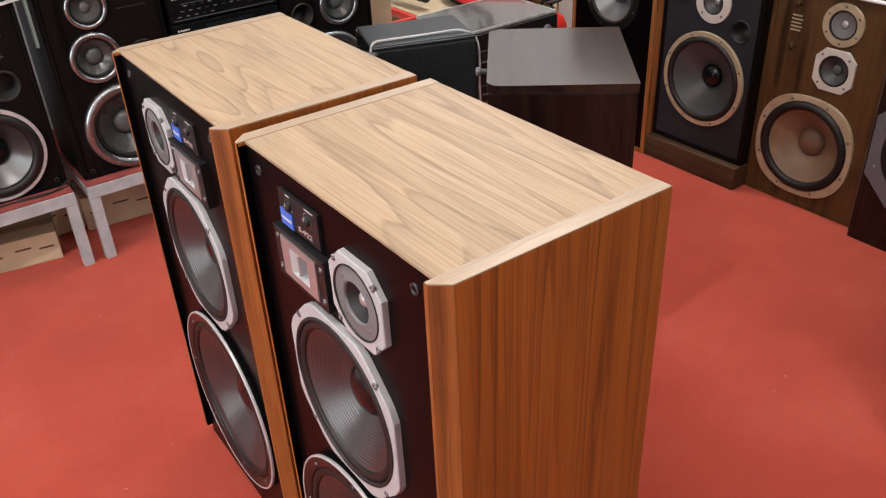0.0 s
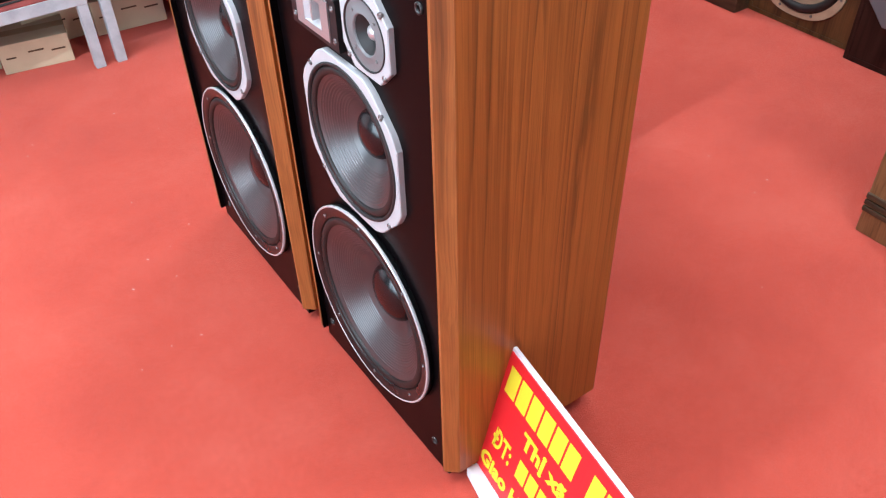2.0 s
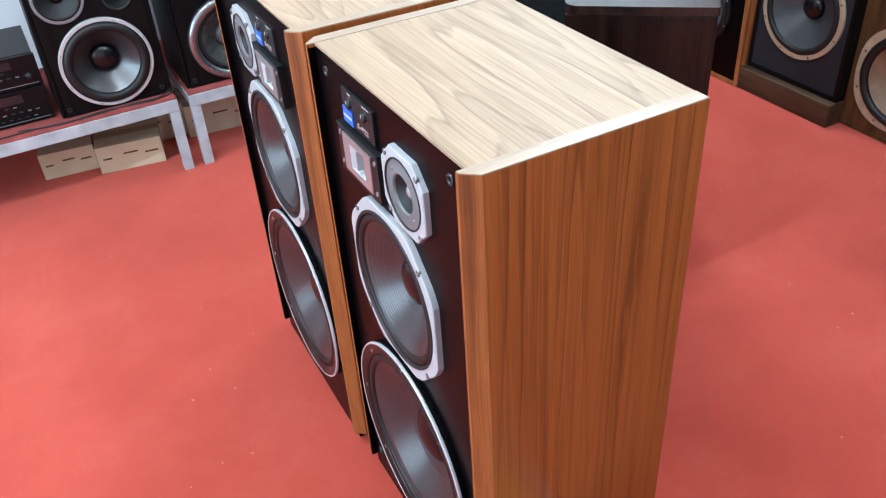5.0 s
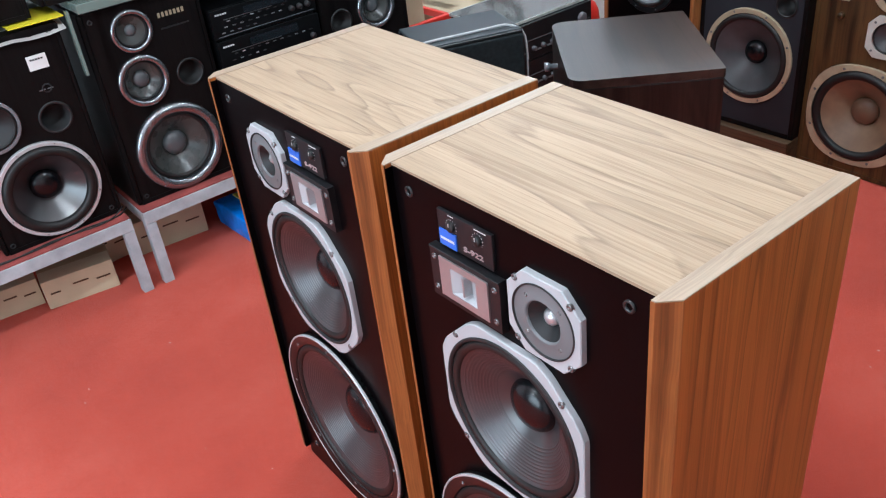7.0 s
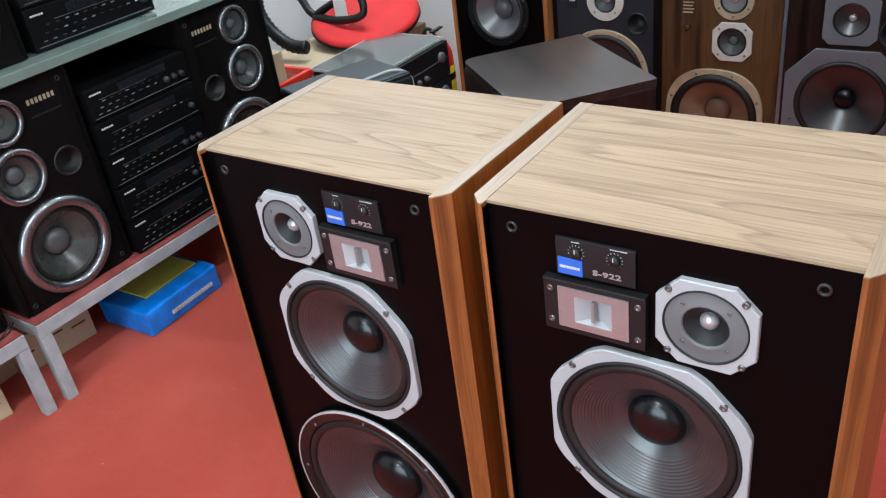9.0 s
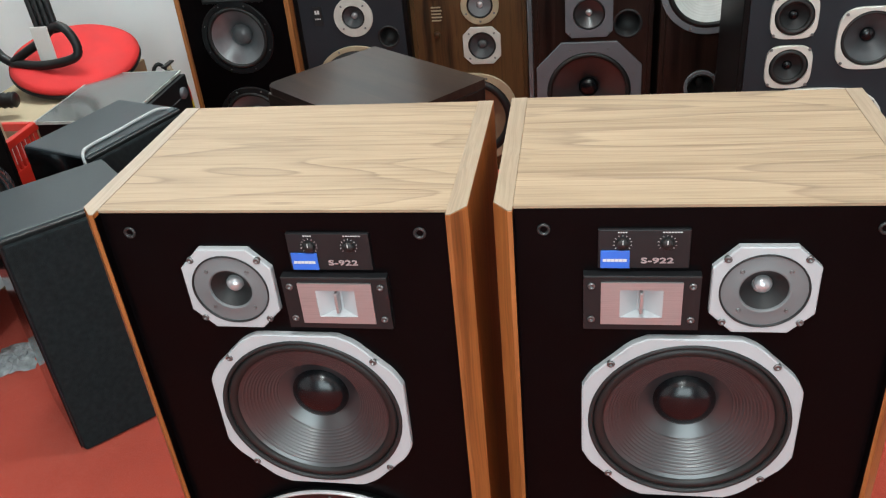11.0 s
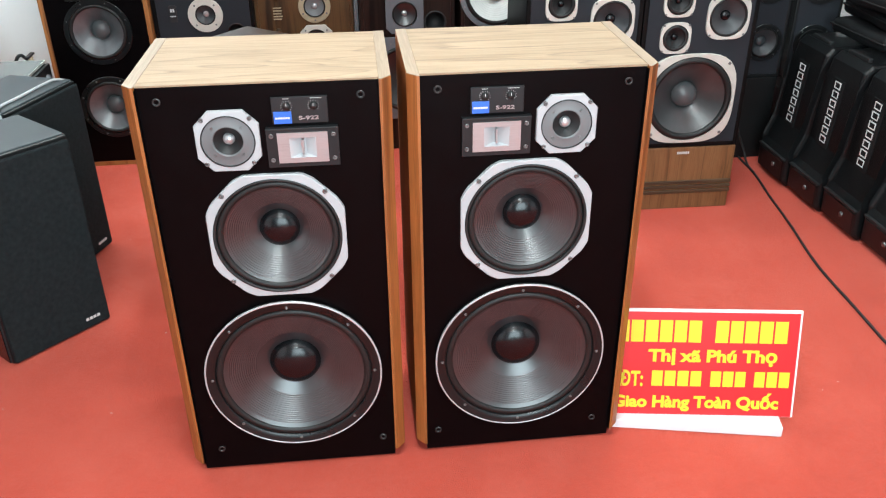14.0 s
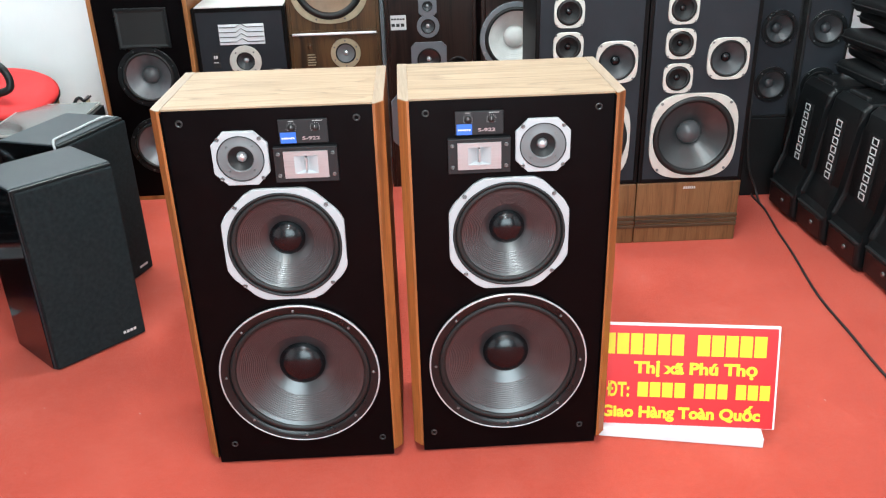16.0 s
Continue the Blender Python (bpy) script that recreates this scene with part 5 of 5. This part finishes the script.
# hi-fi components
def component(x0, x1, z0, h, y, label, rows, seed):
    c = thing("hifi_component", pose((x0 + x1) / 2, y, z0, 0, 0, WALL), label, "hi-fi component", "hi-fi rack")
    w = (x1 - x0) / 2
    part("case", box(0.006, 0.30, -w + 0.004, w - 0.004, 0.0, h - 0.001, 0.003), "component", c)
    part("front_panel", box(-0.006, 0.006, -w, w, 0.003, h - 0.003, 0.002), "component", c)
    rnd = random.Random(seed)
    part("trim_line", box(-0.0072, -0.006, -w + 0.012, w - 0.012, h * 0.10, h * 0.10 + 0.0018), "rim", c, "thin bright trim line")
    part("trim_line", box(-0.0072, -0.006, -w * rnd.uniform(0.1, 0.5), w * rnd.uniform(0.5, 0.9), h * 0.62, h * 0.62 + 0.0016), "screw", c)
    part("display", box(-0.0075, -0.006, -w * 0.55, w * rnd.uniform(0.2, 0.5), h * 0.64, h * 0.88), "display", c, "dark glossy display window")
    for r in range(rows):
        z = h * (0.20 + 0.34 * r / max(1, rows - 1))
        for i in range(rnd.choice((5, 8, 11))):
            yy = w * 0.86 - i * 2 * w * 0.075 - 0.012 * r
            part("button", box(-0.0090, -0.006, yy - 0.012, yy, z, z + 0.0035, 0.0008, 1), rnd.choice(["gasket", "gasket", "tweet_face", "screw"]), c)
    for i in range(rnd.choice((0, 1, 3))):
        part("knob", lathe([(0.010, 0.006), (0.009, 0.019), (0, 0.020)], -w + 0.035 + 0.030 * i, h * 0.36, 16), "gasket", c)
    bars(c, w - 0.016, h * 0.80, 0.042, 0.005, 5, "ink", x=-0.006)
    return c


zz = BZ
for i, h in enumerate((0.115, 0.112, 0.098, 0.110, 0.098)):
    component(1.368, 1.748, zz, h, 3.214 - 0.004 * (i % 2), "black hi-fi component stacked on the bench", 3, 10 + i)
    zz += h + 0.002
component(0.20, 0.545, BZ, 0.12, 3.29, "black hi-fi component standing low on the bench", 3, 31)
component(0.20, 0.545, BZ + 0.122, 0.11, 3.29, "black hi-fi component stacked beside a loudspeaker", 3, 32)

# upper shelf with a loudspeaker and a component
sh = thing("shelf_board", pose(0, 0, 0), "pale green glass-topped shelf resting on the loudspeakers", "shelf")
part("board", box(0.985, 2.19, 3.205, 3.70, 0.917, 0.945, 0.003), "shelf_glass", sh)
part("back_panel", box(1.36, 2.18, 3.60, 3.615, 0.282, 0.916), "black_vinyl", sh, "black back panel behind the components")
part("bracket", box(0.958, 0.966, 3.225, 3.245, 0.74, 0.93), "shelf_glass", sh, "pale metal shelf upright")
us = thing("stereo_loudspeaker", pose(1.10, 3.27, 0.947, 0, 0, WALL), "black loudspeaker on the upper shelf", "loudspeaker", "bench loudspeakers")
cabinet(us, 0.38, 0.30, 0.0, 0.60, "black_ash", "black_ash", [(0.0, 0.155, 0.12)], 0.014, 0.006)
driver(us, "woofer", 0.0, 0.155, "round", 0.148, 0, 0.123, "grey_frame", "poly", "cap", 0.014, 0.05, 0.34, screws=0, n=48)
component(1.32, 1.74, 0.947, 0.12, 3.28, "black hi-fi component on the upper shelf", 3, 50)
component(1.32, 1.74, 1.069, 0.10, 3.28, "black hi-fi component on the upper shelf", 3, 51)
ts2 = thing("stereo_loudspeaker", pose(0.70, 3.28, 0.925, 0, 0, WALL), "black loudspeaker standing on the papered loudspeaker", "loudspeaker", "bench loudspeakers")
cabinet(ts2, 0.36, 0.28, 0.0, 0.55, "black_ash", "black_ash", [(0.0, 0.15, 0.115)], 0.014, 0.006)
driver(ts2, "woofer", 0.0, 0.15, "round", 0.14, 0, 0.118, "rim", "poly", "cap", 0.012, 0.05, 0.34, screws=0, n=48)

# cartons and a blue pack under the bench
def carton(x, y, turn, w, d, h, label):
    c = thing("carton", pose(x, y, 0, 0, 0, turn), label, "carton", "cartons under the bench")
    part("box_body", box(-w / 2, w / 2, -d / 2, d / 2, 0.0, h, 0.003), "card_pale", c)
    part("tape", box(-w / 2 - 0.0006, w / 2 + 0.0006, -0.022, 0.022, h - 0.02, h + 0.0006), "card", c)
    for i, (a, l) in enumerate(((-0.42, 0.14), (-0.1, 0.22), (0.22, 0.2))):
        zz = h * (0.5 + 0.1 * (i % 2))
        part("print", box(w * a, w * (a + l), -d / 2 - 0.0008, -d / 2 + 0.0004, zz, zz + 0.006), "walnut", c)
    return c


carton(0.757, 3.415, -9, 0.232, 0.19, 0.105, "pale printed carton under the bench")
carton(0.545, 3.50, -6, 0.19, 0.19, 0.10, "pale printed carton pushed under the bench")
carton(0.86, 3.56, 4, 0.24, 0.18, 0.13, "pale carton behind others under the bench")
carton(1.12, 3.52, -5, 0.26, 0.20, 0.13, "pale carton under the second bench")
bp = thing("plastic_pack", pose(1.455, 3.315, 0, 0, 0, 2), "blue printed plastic pack with a yellow label", "pack")
bm = box(-0.155, 0.17, -0.115, 0.125, 0.0, 0.092, 0.010, 3)
bmesh.ops.subdivide_edges(bm, edges=list(bm.edges), cuts=4, use_grid_fill=True)
for v in bm.verts:
    if v.co.z > 0.004:
        v.co += 0.0055 * noise.noise_vector(v.co * 22) + 0.002 * noise.noise_vector(v.co * 70)
part("pack_body", shade(bm), "blue_bag", bp)
bm = bmesh.new()
bmesh.ops.create_grid(bm, x_segments=12, y_segments=8, size=1.0)
for v in bm.verts:
    qx, qy = v.co.x, v.co.y
    v.co = (0.03 + qx * 0.115, 0.030 + qy * 0.070, 0.0985 + 0.002 * noise.noise(Vector((qx * 3, qy * 3, 1.0))))
part("label", bm, "yellow_pale", bp, "yellow-green printed label").modifiers.new("thickness", "SOLIDIFY").thickness = 0.006
bars(bp, 0.0, 0.0, 0.19, 0.013, 14, "ink", x=0.0, gap=0.35, name="print", thick=0.004).data.transform(Matrix.Translation((-0.06, -0.1185, 0.034)) @ Matrix.Rotation(radians(90), 4, 'Z'))

# ---- black wedge enclosures along the right-hand side ----
def wedge(x, y, label):
    """A moulded enclosure that faces +y; its front bulges out at the foot and leans back above."""
    a = thing("bass_enclosure", pose(x, y, 0, 0, 0, -90), label, "bass enclosure", "row of bass enclosures")
    w = 0.119
    prof = [(0.03, 0.0), (0.0, 0.025), (-0.004, 0.11), (0.012, 0.135), (0.022, 0.15), (0.055, 0.24), (0.072, 0.50), (0.083, 0.565), (0.110, 0.592), (0.36, 0.60), (0.37, 0.59), (0.37, 0.0)]
    bm = bmesh.new()
    l = [bm.verts.new((px, -w, pz)) for px, pz in prof]
    r = [bm.verts.new((px, w, pz)) for px, pz in prof]
    n = len(prof)
    for i in range(n):
        bm.faces.new((l[i], l[(i + 1) % n], r[(i + 1) % n], r[i]))
    bm.faces.new(l)
    bm.faces.new(r)
    es = [e for e in bm.edges if abs(e.verts[0].co.y - e.verts[1].co.y) < 1e-6]
    bmesh.ops.bevel(bm, geom=es, offset=0.018, segments=3, profile=0.5, affect='EDGES')
    part("case", shade(bm, False), "wedge", a)
    slope = math.atan2(0.072 - 0.055, 0.26)

    def face(z):
        return 0.0545 + (z - 0.24) * math.tan(slope)
    bm = bmesh.new()
    vs = [bm.verts.new((face(z) - d, y, z)) for d in (0.0035, -0.002) for y, z in ((-0.032, 0.235), (0.050, 0.235), (0.050, 0.505), (-0.032, 0.505))]
    for q in ((0, 1, 2, 3), (7, 6, 5, 4), (0, 4, 5, 1), (1, 5, 6, 2), (2, 6, 7, 3), (3, 7, 4, 0)):
        bm.faces.new([vs[i] for i in q])
    plate = part("name_plate", bm, "padding", a, "flat black name plate")
    bm = bmesh.new()
    for i in range(7):
        z0, y0, tk = 0.496 - i * 0.0362, 0.030, 0.0036
        x0 = face(z0 - 0.013) - 0.004
        for ya, yb, za, zb in ((y0 - 0.040, y0, z0 - tk, z0), (y0 - 0.040, y0, z0 - 0.027, z0 - 0.027 + tk), (y0 - tk, y0, z0 - 0.027 + tk, z0 - tk), (y0 - 0.040, y0 - 0.040 + tk, z0 - 0.027 + tk, z0 - tk)):
            add_box(bm, x0 - 0.002, x0 + 0.003, ya, yb, za, zb)
    part("lettering", bm, "ink", plate, "pale raised lettering")
    part("seam", box(-0.0065, 0.02, -0.112, 0.112, 0.118, 0.126, 0.002), "gasket", a)
    part("plug", lathe([(0.010, -0.002), (0.010, 0.003), (0, 0.004)], -0.03, 0.075, 14), "screw", a).data.transform(Matrix.Translation((-0.004, 0, 0)))
    part("handle", box(0.115, 0.135, -0.07, 0.07, 0.585, 0.607, 0.006), "gasket", a)
    return a


for i, (x, y) in enumerate(((2.45, -0.045), (2.205, -0.062), (1.96, -0.080), (1.715, -0.105), (1.47, -0.135), (1.225, -0.17))):
    wedge(x, y, "black moulded bass enclosure with pale vertical lettering")
bg = thing("padded_case", pose(2.38, -0.53, 0.612), "black padded soft cases heaped on the bass enclosures", "soft case")
for k, (dx, dy, turn) in enumerate(((0.0, 0.02, 2), (0.03, -0.03, -3), (-0.02, 0.03, 4), (0.02, -0.05, -2), (-0.01, 0.0, 5), (0.02, -0.02, -1), (0.0, 0.02, 3))):
    z = 0.002 + k * 0.064
    bm = box(-0.20 + dx, 0.16 + dx, -0.46, 0.27 + dy, z, z + 0.060, 0.027, 5)
    bmesh.ops.subdivide_edges(bm, edges=[e for e in bm.edges if e.calc_length() > 0.2], cuts=7, use_grid_fill=True)
    for v in bm.verts:
        v.co.z += 0.004 * math.sin(v.co.y * 17 + k) + 0.003 * math.sin(v.co.x * 23 + 2 * k)
    bmesh.ops.transform(bm, matrix=Matrix.Rotation(radians(turn), 4, 'Z'), verts=bm.verts)
    flap = part("padded_flap", shade(bm), "padding", bg)
    bm = box(-0.203 + dx, 0.163 + dx, -0.45, 0.274 + dy, z + 0.027, z + 0.033, 0.002, 1)
    bmesh.ops.transform(bm, matrix=Matrix.Rotation(radians(turn), 4, 'Z'), verts=bm.verts)
    part("zip", bm, "gasket", flap)
b2 = thing("padded_case", pose(1.55, -0.50, 0.612), "black padded soft case lying on the bass enclosures", "soft case")
part("bag_body", box(-0.28, 0.15, -0.20, 0.16, 0.0, 0.20, 0.05, 4), "padding", b2)

fc = tube("floor_cable", [(2.98, -0.16, 0.006), (2.72, -0.02, 0.006), (2.485, 0.0, 0.006), (2.25, 0.04, 0.006), (2.022, 0.072, 0.006), (1.693, 0.128, 0.006), (1.414, 0.145, 0.006), (1.146, 0.159, 0.006), (0.85, 0.15, 0.006), (0.55, 0.02, 0.006)], 0.0046, "cable_black", None, 8, 6)
tagged(fc, "black cable running loosely over the carpet", "cable")
vc = tube("hanging_cable", [(2.615, 0.092, 1.15), (2.610, 0.084, 0.75), (2.600, 0.079, 0.50), (2.600, 0.069, 0.293), (2.600, 0.047, 0.158), (2.595, 0.010, 0.070), (2.56, 0.000, 0.016), (2.485, 0.0, 0.007)], 0.005, "cable_black", None, 8, 6)
tagged(vc, "black cable hanging down beside the loudspeaker", "cable")

# lint on the carpet
rnd = random.Random(4)
bm = bmesh.new()
for i in range(80):
    x, y = rnd.uniform(-0.2, 2.4), rnd.uniform(0.2, 3.1)
    a, l, w = rnd.uniform(0, 3.14), rnd.uniform(0.001, 0.004), rnd.uniform(0.0005, 0.0011)
    c, s = math.cos(a), math.sin(a)
    vs = [bm.verts.new((x + p * c - q * s, y + p * s + q * c, z)) for p, q, z in ((-l, -w, 0.0005), (l, -w, 0.0005), (l, w, 0.0005), (-l, w, 0.0005), (0, 0, 0.003))]
    for k in range(4):
        bm.faces.new((vs[k], vs[(k + 1) % 4], vs[4]))
tagged(part("lint", bm, "lint", None), "small pale lint specks on the red carpet", "lint", kind="stuff")

# a crumpled scrap of thin wrap on the carpet
rnd = random.Random(11)
bm = bmesh.new()
bmesh.ops.create_grid(bm, x_segments=14, y_segments=12, size=1.0)
for v in bm.verts:
    px, py = v.co.x, v.co.y
    edge = max(0.0, 1 - 0.8 * (px * px + py * py))
    v.co = (px * 0.075 + rnd.uniform(-0.006, 0.006), py * 0.06 + rnd.uniform(-0.006, 0.006), 0.003 + edge * (0.016 + rnd.uniform(0, 0.016)))
wr = part("plastic_wrap", bm, "clear_wrap", None)
wr.matrix_world = pose(1.80, 3.20, 0, 0, 0, 25)
wr.modifiers.new("thickness", "SOLIDIFY").thickness = 0.0008
tagged(wr, "crumpled grey plastic wrap lying on the red carpet", "wrap")
